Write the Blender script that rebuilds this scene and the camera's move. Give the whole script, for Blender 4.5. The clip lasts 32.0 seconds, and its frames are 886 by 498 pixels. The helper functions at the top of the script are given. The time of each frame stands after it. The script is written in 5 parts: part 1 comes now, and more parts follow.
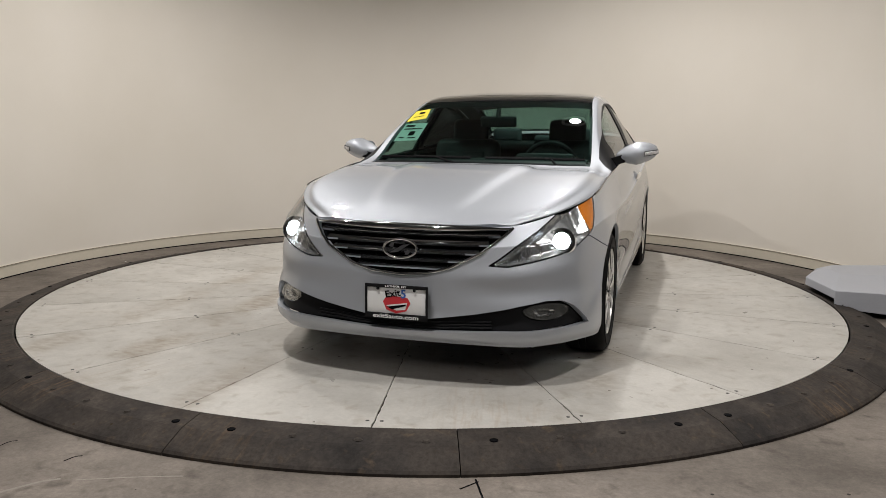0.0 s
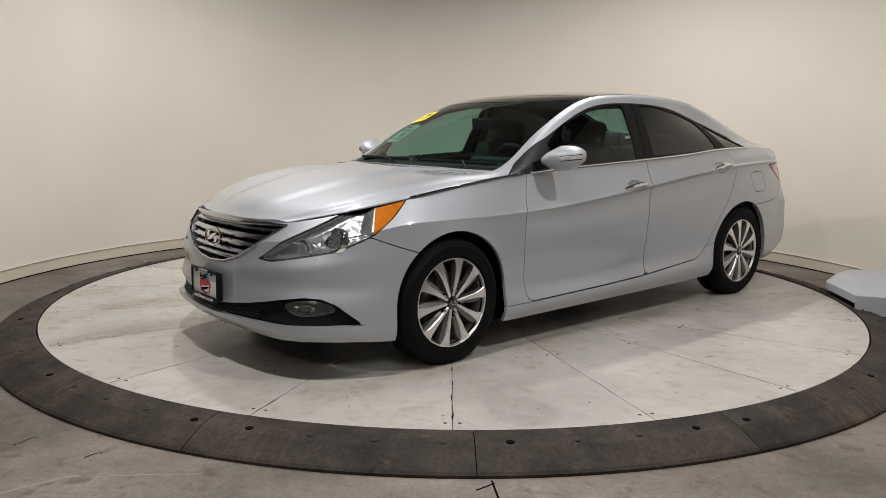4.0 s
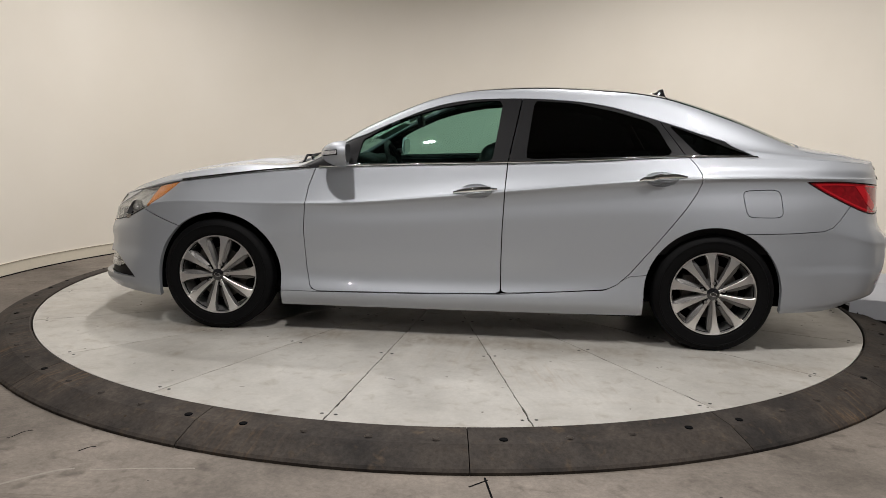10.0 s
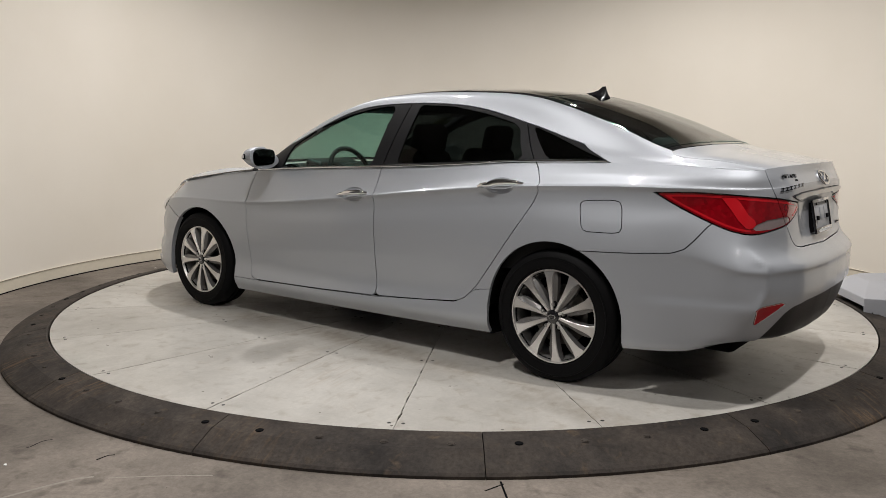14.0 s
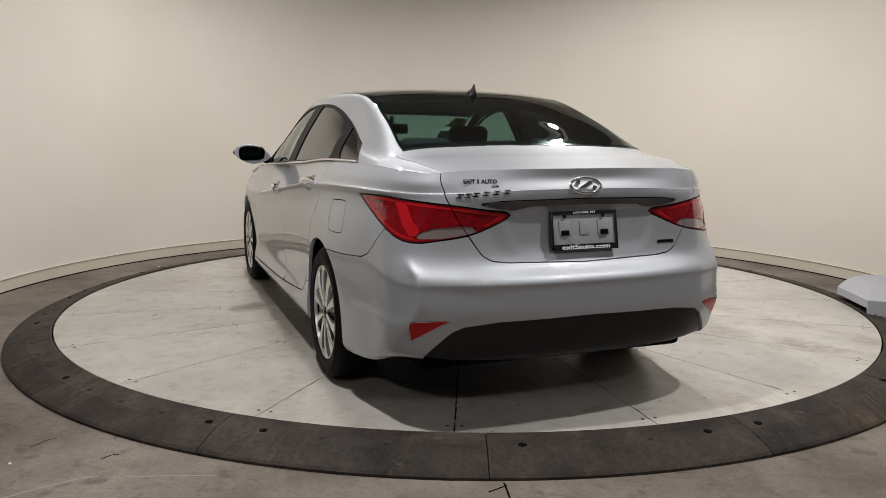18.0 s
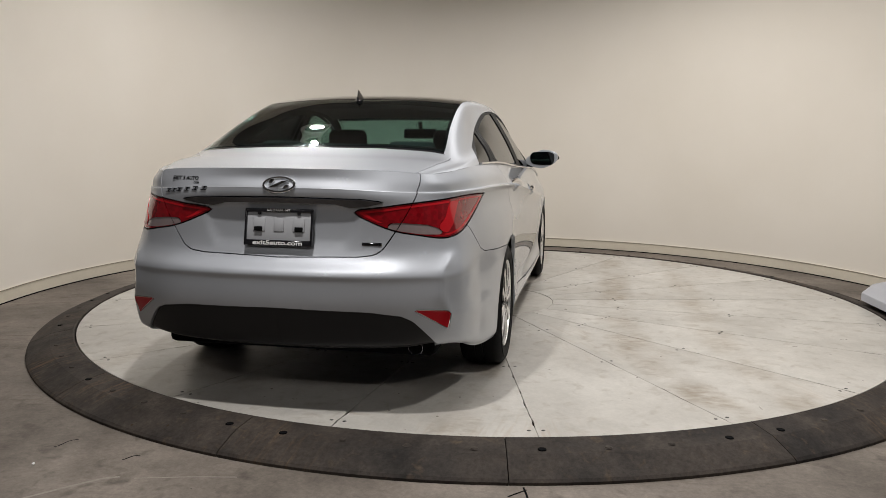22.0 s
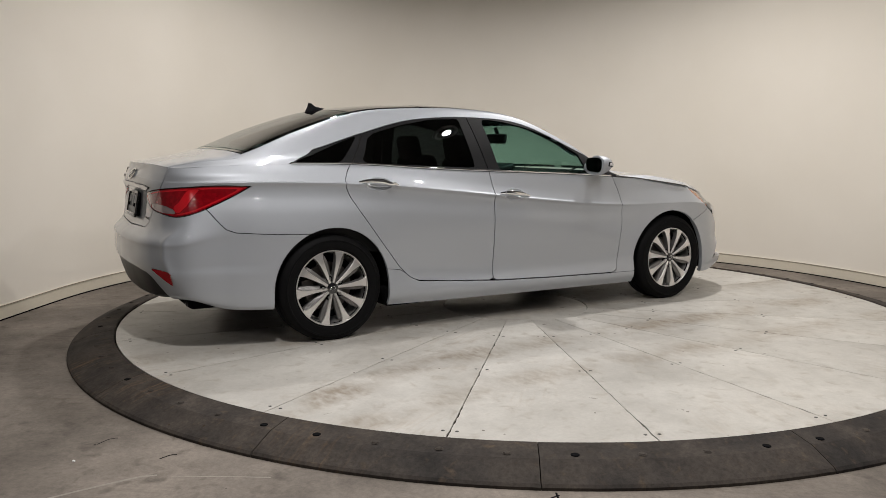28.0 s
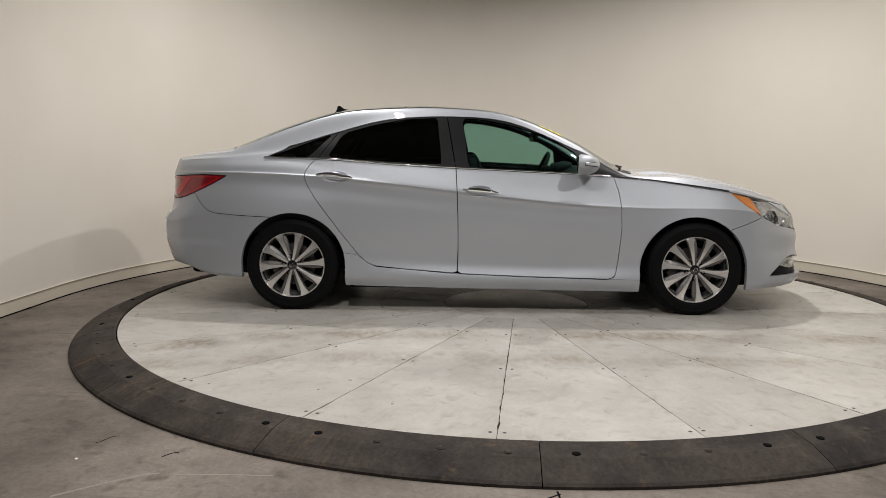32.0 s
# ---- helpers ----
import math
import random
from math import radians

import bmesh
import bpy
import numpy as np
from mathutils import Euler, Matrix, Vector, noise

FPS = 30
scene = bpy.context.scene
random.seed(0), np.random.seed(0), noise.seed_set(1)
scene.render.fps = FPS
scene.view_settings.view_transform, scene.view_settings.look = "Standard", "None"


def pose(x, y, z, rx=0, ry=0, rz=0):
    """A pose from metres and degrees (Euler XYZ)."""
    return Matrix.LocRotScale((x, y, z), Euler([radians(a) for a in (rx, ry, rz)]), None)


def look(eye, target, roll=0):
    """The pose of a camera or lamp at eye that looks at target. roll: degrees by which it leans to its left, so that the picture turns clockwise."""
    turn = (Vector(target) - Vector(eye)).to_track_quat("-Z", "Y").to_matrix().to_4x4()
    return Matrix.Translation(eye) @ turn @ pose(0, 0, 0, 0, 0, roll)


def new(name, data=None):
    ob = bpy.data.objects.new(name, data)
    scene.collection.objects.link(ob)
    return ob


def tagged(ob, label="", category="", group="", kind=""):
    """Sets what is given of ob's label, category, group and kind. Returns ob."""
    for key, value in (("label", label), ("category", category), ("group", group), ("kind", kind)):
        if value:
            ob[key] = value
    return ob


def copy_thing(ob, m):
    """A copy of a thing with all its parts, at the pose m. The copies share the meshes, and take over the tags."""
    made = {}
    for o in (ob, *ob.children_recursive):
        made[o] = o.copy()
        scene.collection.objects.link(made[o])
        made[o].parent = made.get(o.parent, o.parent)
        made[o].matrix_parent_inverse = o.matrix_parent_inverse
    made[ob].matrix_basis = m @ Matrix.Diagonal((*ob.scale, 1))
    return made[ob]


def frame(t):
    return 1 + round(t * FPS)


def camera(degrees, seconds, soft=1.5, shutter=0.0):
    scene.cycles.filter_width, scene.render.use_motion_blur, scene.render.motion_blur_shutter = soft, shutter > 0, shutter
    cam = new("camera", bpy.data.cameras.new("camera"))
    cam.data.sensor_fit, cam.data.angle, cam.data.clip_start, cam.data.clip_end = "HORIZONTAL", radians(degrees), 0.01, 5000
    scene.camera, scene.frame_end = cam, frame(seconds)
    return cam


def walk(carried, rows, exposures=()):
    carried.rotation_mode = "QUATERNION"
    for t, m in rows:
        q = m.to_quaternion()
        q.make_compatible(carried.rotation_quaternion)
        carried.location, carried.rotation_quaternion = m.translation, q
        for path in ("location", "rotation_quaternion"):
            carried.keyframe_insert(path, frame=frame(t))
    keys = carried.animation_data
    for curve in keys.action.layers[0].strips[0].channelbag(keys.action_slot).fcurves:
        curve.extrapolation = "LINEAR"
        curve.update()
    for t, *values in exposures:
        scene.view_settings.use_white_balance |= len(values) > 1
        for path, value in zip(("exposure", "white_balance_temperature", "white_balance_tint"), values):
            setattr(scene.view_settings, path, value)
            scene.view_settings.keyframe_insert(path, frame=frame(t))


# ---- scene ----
# seconds, eye, pitch up, turn to the right, lean to the left
PATH = [
    (0, 0.012, -5.788, 1.211, -8.97, 0.48, 0.35),
    (0.5, 0.012, -5.789, 1.211, -8.86, 0.21, 0.20),
    (1, 0.012, -5.789, 1.211, -8.81, -0.15, 0.04),
    (1.5, 0.012, -5.790, 1.212, -8.87, -0.33, -0.03),
    (2, 0.012, -5.791, 1.212, -8.85, -0.36, 0.00),
    (2.5, 0.011, -5.792, 1.211, -8.97, -0.50, 0.12),
    (3, 0.010, -5.792, 1.211, -9.12, -0.63, 0.22),
    (3.5, 0.009, -5.793, 1.211, -8.98, -0.72, 0.39),
    (5.5, 0.003, -5.805, 1.204, -8.71, -0.69, 0.70),
    (6, 0.003, -5.805, 1.204, -8.83, -0.79, 0.76),
    (6.5, 0.004, -5.806, 1.204, -8.87, -0.87, 0.77),
    (7, 0.005, -5.807, 1.204, -9.01, -0.89, 0.82),
    (7.5, 0.007, -5.808, 1.203, -8.97, -0.91, 0.93),
    (8, 0.010, -5.808, 1.202, -9.02, -0.96, 1.05),
    (8.5, 0.012, -5.807, 1.201, -9.15, -0.83, 0.95),
    (9, 0.014, -5.806, 1.200, -8.97, -0.67, 0.91),
    (9.5, 0.015, -5.805, 1.199, -8.79, -0.55, 1.07),
    (10, 0.015, -5.806, 1.198, -8.77, -0.53, 1.15),
    (10.5, 0.014, -5.807, 1.197, -8.75, -0.59, 1.18),
    (11, 0.013, -5.808, 1.196, -8.76, -0.68, 1.23),
    (11.5, 0.012, -5.811, 1.195, -8.76, -0.74, 1.22),
    (12, 0.011, -5.814, 1.194, -8.66, -0.71, 1.24),
    (12.5, 0.010, -5.817, 1.193, -8.56, -0.81, 1.08),
    (13, 0.009, -5.819, 1.193, -8.52, -0.99, 0.85),
    (13.5, 0.009, -5.822, 1.193, -8.38, -1.17, 0.52),
    (14, 0.008, -5.823, 1.193, -8.27, -1.32, 0.19),
    (14.5, 0.008, -5.824, 1.193, -8.23, -1.28, 0.09),
    (16.5, -0.002, -5.827, 1.200, -8.27, -1.45, 0.23),
    (17, -0.003, -5.826, 1.201, -8.30, -1.37, 0.37),
    (17.5, -0.003, -5.825, 1.202, -8.36, -1.31, 0.38),
    (18, -0.003, -5.824, 1.203, -8.37, -1.43, 0.40),
    (18.5, -0.004, -5.822, 1.204, -8.40, -1.71, 0.59),
    (19, -0.004, -5.821, 1.204, -8.48, -1.89, 0.69),
    (19.5, -0.004, -5.821, 1.203, -8.39, -1.96, 0.83),
    (20, -0.005, -5.822, 1.202, -8.23, -2.01, 0.78),
    (20.5, -0.006, -5.823, 1.200, -8.09, -2.21, 0.70),
    (21, -0.007, -5.824, 1.198, -8.01, -2.36, 0.51),
    (21.5, -0.008, -5.826, 1.197, -7.97, -2.50, 0.45),
    (22, -0.009, -5.826, 1.195, -7.97, -2.77, 0.40),
    (22.5, -0.010, -5.826, 1.194, -7.86, -3.17, 0.47),
    (23, -0.011, -5.826, 1.193, -7.73, -3.67, 0.66),
    (23.5, -0.012, -5.826, 1.191, -7.72, -4.10, 0.71),
    (24, -0.013, -5.826, 1.189, -7.80, -4.41, 0.82),
    (24.5, -0.013, -5.827, 1.188, -7.79, -4.57, 0.93),
    (25, -0.014, -5.827, 1.187, -7.73, -4.60, 0.79),
    (25.5, -0.014, -5.827, 1.187, -7.76, -4.67, 0.61),
    (27.5, -0.006, -5.831, 1.187, -7.62, -5.09, 0.32),
    (28, -0.007, -5.832, 1.188, -7.58, -5.23, 0.33),
    (28.5, -0.008, -5.833, 1.188, -7.58, -5.31, 0.28),
    (29, -0.009, -5.834, 1.190, -7.57, -5.24, 0.20),
    (29.5, -0.011, -5.836, 1.192, -7.58, -5.23, 0.30),
    (30, -0.013, -5.837, 1.193, -7.66, -5.31, 0.25),
    (30.5, -0.014, -5.837, 1.195, -7.70, -5.38, 0.16),
    (31, -0.015, -5.837, 1.197, -7.74, -5.35, 0.26),
    (31.5, -0.016, -5.837, 1.198, -7.79, -5.29, 0.34),
    (32, -0.016, -5.837, 1.199, -7.83, -5.20, 0.46),
]

# the lens brightens a little while the long side stands near
EXPOSURE = [(0, -0.06), (3, -0.02), (7, 0.08), (12, 0.12), (16, 0.04), (20, -0.03), (25, 0.0), (32, 0.0)]
# seconds, degrees: the turntable's turn
TURN = [
    (0, -108.13),
    (1, -115.73),
    (2, -123.32),
    (3, -130.98),
    (5.5, -150.37),
    (6.5, -158.12),
    (7.5, -165.88),
    (8.5, -173.64),
    (9.5, -181.40),
    (10.5, -189.20),
    (11.5, -197.03),
    (12.5, -204.77),
    (13.5, -212.59),
    (14.5, -220.45),
    (16.5, -235.98),
    (17.5, -243.73),
    (18.5, -251.46),
    (19.5, -259.09),
    (20.5, -266.73),
    (21.5, -274.32),
    (22.5, -281.91),
    (23.5, -289.67),
    (24.5, -297.40),
    (25.5, -305.08),
    (27.5, -320.74),
    (28.5, -328.52),
    (29.5, -336.30),
    (30.5, -344.34),
    (32, -356.51),
]
WALL_R, FLOOR_Z, DISC_R, RING_R = 3.655, -0.081, 2.756, 3.03
cam = camera(58.44, 32.0, soft=0.65)
walk(cam, [(t, pose(x, y, z, 90 + up, 0, -turn) @ pose(0, 0, 0, 0, 0, lean)) for t, x, y, z, up, turn, lean in PATH],
     exposures=EXPOSURE)

# ---- light: ceiling downlights over the stage, and a dim room ----
world = bpy.data.worlds.new("room_air")
world.use_nodes = True
world.node_tree.nodes["Background"].inputs["Color"].default_value = (0.9, 0.95, 1.0, 1)
world.node_tree.nodes["Background"].inputs["Strength"].default_value = 0.02
scene.world = world


def lamp(name, at, aim, watts, size, spread=120, colour=(1, 0.962, 0.935)):
    data = bpy.data.lights.new(name, "AREA")
    data.shape, data.size, data.energy, data.color, data.spread = "DISK", size, watts, colour, radians(spread)
    ob = new(name, data)
    ob.matrix_world = look(at, aim)
    return ob


CEILING_Z = 3.55
# over the back of the stage, over its middle, over its front edge, and over the standpoint
LAMPS = [(1.3, 1.2, 70), (-1.75, 0.8, 55), (1.3, -0.7, 14), (-1.2, -0.8, 12), (2.1, -2.8, 58), (-0.85, -3.15, 64), (2.3, -6.7, 58), (-2.3, -6.9, 48)]
for lx, ly, watts in LAMPS:
    lamp("downlight", (lx, ly, CEILING_Z - 0.06), (lx, ly, 0), watts, 0.13, 160)


# ---- materials ----
def material(name):
    m = bpy.data.materials.new(name)
    m.use_nodes = True
    return m, m.node_tree.nodes, m.node_tree.links, m.node_tree.nodes["Principled BSDF"]


def plain(name, colour, rough=0.5, metal=0.0, coat=0.0, grain=0.0, scale=60, bump=0.0, mottle=0.0, **more):
    m, n, l, b = material(name)
    b.inputs["Base Color"].default_value = (*colour, 1)
    b.inputs["Roughness"].default_value, b.inputs["Metallic"].default_value = rough, metal
    b.inputs["Coat Weight"].default_value, b.inputs["Coat Roughness"].default_value = coat, 0.04
    for key, value in more.items():
        b.inputs[key.replace("_", " ")].default_value = value
    if grain or bump or mottle:
        co = n.new("ShaderNodeTexCoord")
        t = n.new("ShaderNodeTexNoise")
        t.inputs["Scale"].default_value, t.inputs["Detail"].default_value = scale, 6
        l.new(co.outputs["Object"], t.inputs["Vector"])
        big = n.new("ShaderNodeTexNoise")
        big.inputs["Scale"].default_value, big.inputs["Detail"].default_value = max(scale / 25, 0.5), 4
        l.new(co.outputs["Object"], big.inputs["Vector"])
        mix = n.new("ShaderNodeMath")
        mix.operation = "MULTIPLY_ADD"
        l.new(t.outputs["Fac"], mix.inputs[0])
        mix.inputs[1].default_value = grain
        ad = n.new("ShaderNodeMath")
        ad.operation = "MULTIPLY_ADD"
        l.new(big.outputs["Fac"], ad.inputs[0])
        ad.inputs[1].default_value = mottle
        ad.inputs[2].default_value = 1 - (grain + mottle) / 2
        l.new(ad.outputs[0], mix.inputs[2])
        col = n.new("ShaderNodeMix")
        col.data_type, col.blend_type = "RGBA", "MULTIPLY"
        col.inputs["Factor"].default_value = 1
        col.inputs["A"].default_value = (*colour, 1)
        l.new(mix.outputs[0], col.inputs["B"])
        l.new(col.outputs["Result"], b.inputs["Base Color"])
        if bump:
            bp = n.new("ShaderNodeBump")
            bp.inputs["Strength"].default_value, bp.inputs["Distance"].default_value = bump, 0.004
            l.new(t.outputs["Fac"], bp.inputs["Height"])
            l.new(bp.outputs["Normal"], b.inputs["Normal"])
    return m


def wall_paint():
    m, n, l, b = material("cream_wall_paint")
    b.inputs["Roughness"].default_value = 0.62
    co = n.new("ShaderNodeTexCoord")
    big, fine = n.new("ShaderNodeTexNoise"), n.new("ShaderNodeTexNoise")
    big.inputs["Scale"].default_value, big.inputs["Detail"].default_value = 0.7, 5
    fine.inputs["Scale"].default_value, fine.inputs["Detail"].default_value = 90, 4
    ramp = n.new("ShaderNodeValToRGB")
    ramp.color_ramp.elements[0].color, ramp.color_ramp.elements[1].color = (0.74, 0.692, 0.61, 1), (0.80, 0.755, 0.68, 1)
    ramp.color_ramp.elements[0].position, ramp.color_ramp.elements[1].position = 0.3, 0.7
    bump = n.new("ShaderNodeBump")
    bump.inputs["Strength"].default_value, bump.inputs["Distance"].default_value = 0.12, 0.002
    for t in (big, fine):
        l.new(co.outputs["Object"], t.inputs["Vector"])
    l.new(big.outputs["Fac"], ramp.inputs["Fac"])
    l.new(ramp.outputs["Color"], b.inputs["Base Color"])
    l.new(fine.outputs["Fac"], bump.inputs["Height"])
    l.new(bump.outputs["Normal"], b.inputs["Normal"])
    return m


def tyre_marks(n, l, colour, marks):
    """Brown tread prints in bands across the deck: each band follows y = y0 + bend * min(x - x0, 0)^2."""
    def calc(op, a, b=0.0, c=0.0):
        k = n.new("ShaderNodeMath")
        k.operation = op
        for i, v in enumerate((a, b, c)):
            if isinstance(v, (int, float)):
                k.inputs[i].default_value = v
            else:
                l.new(v, k.inputs[i])
        return k.outputs[0]
    co, sep = n.new("ShaderNodeTexCoord"), n.new("ShaderNodeSeparateXYZ")
    co.name = "deck_place"
    l.new(co.outputs["Object"], sep.inputs[0])
    patch, tread, squash = n.new("ShaderNodeTexNoise"), n.new("ShaderNodeTexNoise"), n.new("ShaderNodeMapping")
    patch.inputs["Scale"].default_value, patch.inputs["Detail"].default_value = 2.6, 6
    tread.inputs["Scale"].default_value, tread.inputs["Detail"].default_value = 3.0, 4
    squash.inputs["Scale"].default_value = (9, 4, 1)
    l.new(co.outputs["Object"], patch.inputs["Vector"])
    l.new(co.outputs["Object"], squash.inputs["Vector"])
    l.new(squash.outputs["Vector"], tread.inputs["Vector"])
    total = 0.0
    for y0, x0, bend, width, strength in marks:
        left = calc("MINIMUM", calc("SUBTRACT", sep.outputs["X"], x0), 0.0)
        off = calc("ABSOLUTE", calc("SUBTRACT", calc("SUBTRACT", sep.outputs["Y"], y0), calc("MULTIPLY", calc("MULTIPLY", left, left), bend)))
        inside = n.new("ShaderNodeMapRange")
        inside.inputs["From Min"].default_value, inside.inputs["From Max"].default_value = width, width * 0.35
        l.new(off, inside.inputs["Value"])
        total = calc("MAXIMUM", total, calc("MULTIPLY", inside.outputs["Result"], strength))
    cuts = []
    for src, lo, hi in ((patch, 0.36, 0.60), (tread, 0.26, 0.62)):
        cut = n.new("ShaderNodeMapRange")
        cut.inputs["From Min"].default_value, cut.inputs["From Max"].default_value = lo, hi
        l.new(src.outputs["Fac"], cut.inputs["Value"])
        cuts.append(cut.outputs["Result"])
    amount = calc("MULTIPLY", calc("MULTIPLY", total, cuts[0]), cuts[1])
    mix = n.new("ShaderNodeMix")
    mix.data_type = "RGBA"
    mix.inputs["B"].default_value = (0.20, 0.155, 0.105, 1)
    l.new(amount, mix.inputs["Factor"])
    l.new(colour, mix.inputs["A"])
    return mix.outputs["Result"]


def concrete(name, dark, light, stain, rough=0.6, scale=1.6, scuffs=0.0, marks=None, clouds=0.16, gritty=0.2, spots_from=0.60):
    """Worn grey slab: broad blotches, stains with their own shape, fine grit."""
    m, n, l, b = material(name)
    co, info = n.new("ShaderNodeTexCoord"), n.new("ShaderNodeObjectInfo")
    big, mid, fine = (n.new("ShaderNodeTexNoise") for _ in range(3))
    for t, sc, de in ((big, scale, 6), (mid, scale * 6, 8), (fine, 140, 3)):
        t.inputs["Scale"].default_value, t.inputs["Detail"].default_value = sc, de
    mid.inputs["Distortion"].default_value = 0.5
    shift, where = n.new("ShaderNodeMath"), n.new("ShaderNodeVectorMath")
    shift.operation, shift.inputs[1].default_value = "MULTIPLY", 37.0
    l.new(info.outputs["Random"], shift.inputs[0])
    l.new(co.outputs["Object"], where.inputs[0])
    l.new(shift.outputs[0], where.inputs[1])
    for t in (big, mid, fine):
        l.new(where.outputs[0], t.inputs["Vector"])
    ramp = n.new("ShaderNodeValToRGB")
    ramp.color_ramp.elements[0].color, ramp.color_ramp.elements[1].color = (*dark, 1), (*light, 1)
    ramp.color_ramp.elements[0].position, ramp.color_ramp.elements[1].position = 0.3, 0.68
    l.new(big.outputs["Fac"], ramp.inputs["Fac"])
    spots = n.new("ShaderNodeValToRGB")
    spots.color_ramp.elements[0].color, spots.color_ramp.elements[1].color = (0, 0, 0, 1), (1, 1, 1, 1)
    spots.color_ramp.elements[0].position, spots.color_ramp.elements[1].position = spots_from, spots_from + 0.33
    l.new(mid.outputs["Fac"], spots.inputs["Fac"])
    mix = n.new("ShaderNodeMix")
    mix.data_type = "RGBA"
    l.new(spots.outputs["Color"], mix.inputs["Factor"])
    l.new(ramp.outputs["Color"], mix.inputs["A"])
    mix.inputs["B"].default_value = (*stain, 1)
    # brown scuffs: streaks inside broad patches; and small dark flecks
    squash, streak, patch = n.new("ShaderNodeMapping"), n.new("ShaderNodeTexNoise"), n.new("ShaderNodeTexNoise")
    squash.inputs["Scale"].default_value = (3.0, 34.0, 1.0)
    streak.inputs["Scale"].default_value, streak.inputs["Detail"].default_value = 1.6, 5
    patch.inputs["Scale"].default_value, patch.inputs["Detail"].default_value = 1.3, 3
    l.new(where.outputs[0], squash.inputs["Vector"])
    l.new(squash.outputs["Vector"], streak.inputs["Vector"])
    l.new(where.outputs[0], patch.inputs["Vector"])
    cut_a, cut_b, both_ = n.new("ShaderNodeMapRange"), n.new("ShaderNodeMapRange"), n.new("ShaderNodeMath")
    for cut, lo, hi, src in ((cut_a, 0.50, 0.68, streak), (cut_b, 0.52, 0.70, patch)):
        cut.inputs["From Min"].default_value, cut.inputs["From Max"].default_value = lo, hi
        l.new(src.outputs["Fac"], cut.inputs["Value"])
    both_.operation = "MULTIPLY"
    l.new(cut_a.outputs["Result"], both_.inputs[0])
    l.new(cut_b.outputs["Result"], both_.inputs[1])
    scuff = n.new("ShaderNodeMix")
    scuff.data_type = "RGBA"
    scuff.inputs["B"].default_value = (stain[0] * 1.15, stain[1], stain[2] * 0.85, 1)
    share = n.new("ShaderNodeMath")
    share.operation, share.inputs[1].default_value = "MULTIPLY", scuffs
    l.new(both_.outputs[0], share.inputs[0])
    l.new(share.outputs[0], scuff.inputs["Factor"])
    l.new(mix.outputs["Result"], scuff.inputs["A"])
    cell, dot, few, spot_ = n.new("ShaderNodeTexVoronoi"), n.new("ShaderNodeMath"), n.new("ShaderNodeMath"), n.new("ShaderNodeMath")
    cell.inputs["Scale"].default_value = 8.0
    l.new(where.outputs[0], cell.inputs["Vector"])
    dot.operation, dot.inputs[1].default_value = "LESS_THAN", 0.055
    few.operation, few.inputs[1].default_value = "GREATER_THAN", 0.55
    spot_.operation = "MULTIPLY"
    l.new(cell.outputs["Distance"], dot.inputs[0])
    l.new(cell.outputs["Color"], few.inputs[0])
    l.new(dot.outputs[0], spot_.inputs[0])
    l.new(few.outputs[0], spot_.inputs[1])
    mix = n.new("ShaderNodeMix")
    mix.data_type = "RGBA"
    mix.inputs["B"].default_value = (stain[0] * 0.3, stain[1] * 0.28, stain[2] * 0.25, 1)
    l.new(spot_.outputs[0], mix.inputs["Factor"])
    l.new(scuff.outputs["Result"], mix.inputs["A"])
    tone = n.new("ShaderNodeMix")
    tone.data_type, tone.blend_type = "RGBA", "MULTIPLY"
    tone.inputs["Factor"].default_value = 1
    rnd = n.new("ShaderNodeMapRange")
    rnd.inputs["To Min"].default_value, rnd.inputs["To Max"].default_value = 0.93, 1.05
    l.new(info.outputs["Random"], rnd.inputs["Value"])
    l.new(mix.outputs["Result"], tone.inputs["A"])
    # grit and cloudy wear in the tone
    grit, cloud = n.new("ShaderNodeTexNoise"), n.new("ShaderNodeTexNoise")
    for t, sc, de, ro in ((grit, 48, 9, 0.75), (cloud, 7.5, 9, 0.62)):
        t.inputs["Scale"].default_value, t.inputs["Detail"].default_value, t.inputs["Roughness"].default_value = sc, de, ro
        l.new(where.outputs[0], t.inputs["Vector"])
    cloud.inputs["Distortion"].default_value = 0.8
    last = rnd.outputs["Result"]
    for t, lo, hi in ((grit, 1 - gritty, 1 + gritty), (cloud, 1 - clouds, 1 + clouds)):
        span, times = n.new("ShaderNodeMapRange"), n.new("ShaderNodeMath")
        span.inputs["From Min"].default_value, span.inputs["From Max"].default_value = 0.3, 0.7
        span.inputs["To Min"].default_value, span.inputs["To Max"].default_value = lo, hi
        times.operation = "MULTIPLY"
        l.new(t.outputs["Fac"], span.inputs["Value"])
        l.new(span.outputs["Result"], times.inputs[0])
        l.new(last, times.inputs[1])
        last = times.outputs[0]
    l.new(last, tone.inputs["B"])
    out = tone.outputs["Result"]
    if marks is not None:
        out = tyre_marks(n, l, out, marks)
    l.new(out, b.inputs["Base Color"])
    rr = n.new("ShaderNodeMapRange")
    rr.inputs["To Min"].default_value, rr.inputs["To Max"].default_value = rough - 0.12, rough + 0.15
    l.new(mid.outputs["Fac"], rr.inputs["Value"])
    l.new(rr.outputs["Result"], b.inputs["Roughness"])
    bump = n.new("ShaderNodeBump")
    bump.inputs["Strength"].default_value, bump.inputs["Distance"].default_value = 0.2, 0.002
    l.new(fine.outputs["Fac"], bump.inputs["Height"])
    l.new(bump.outputs["Normal"], b.inputs["Normal"])
    return m


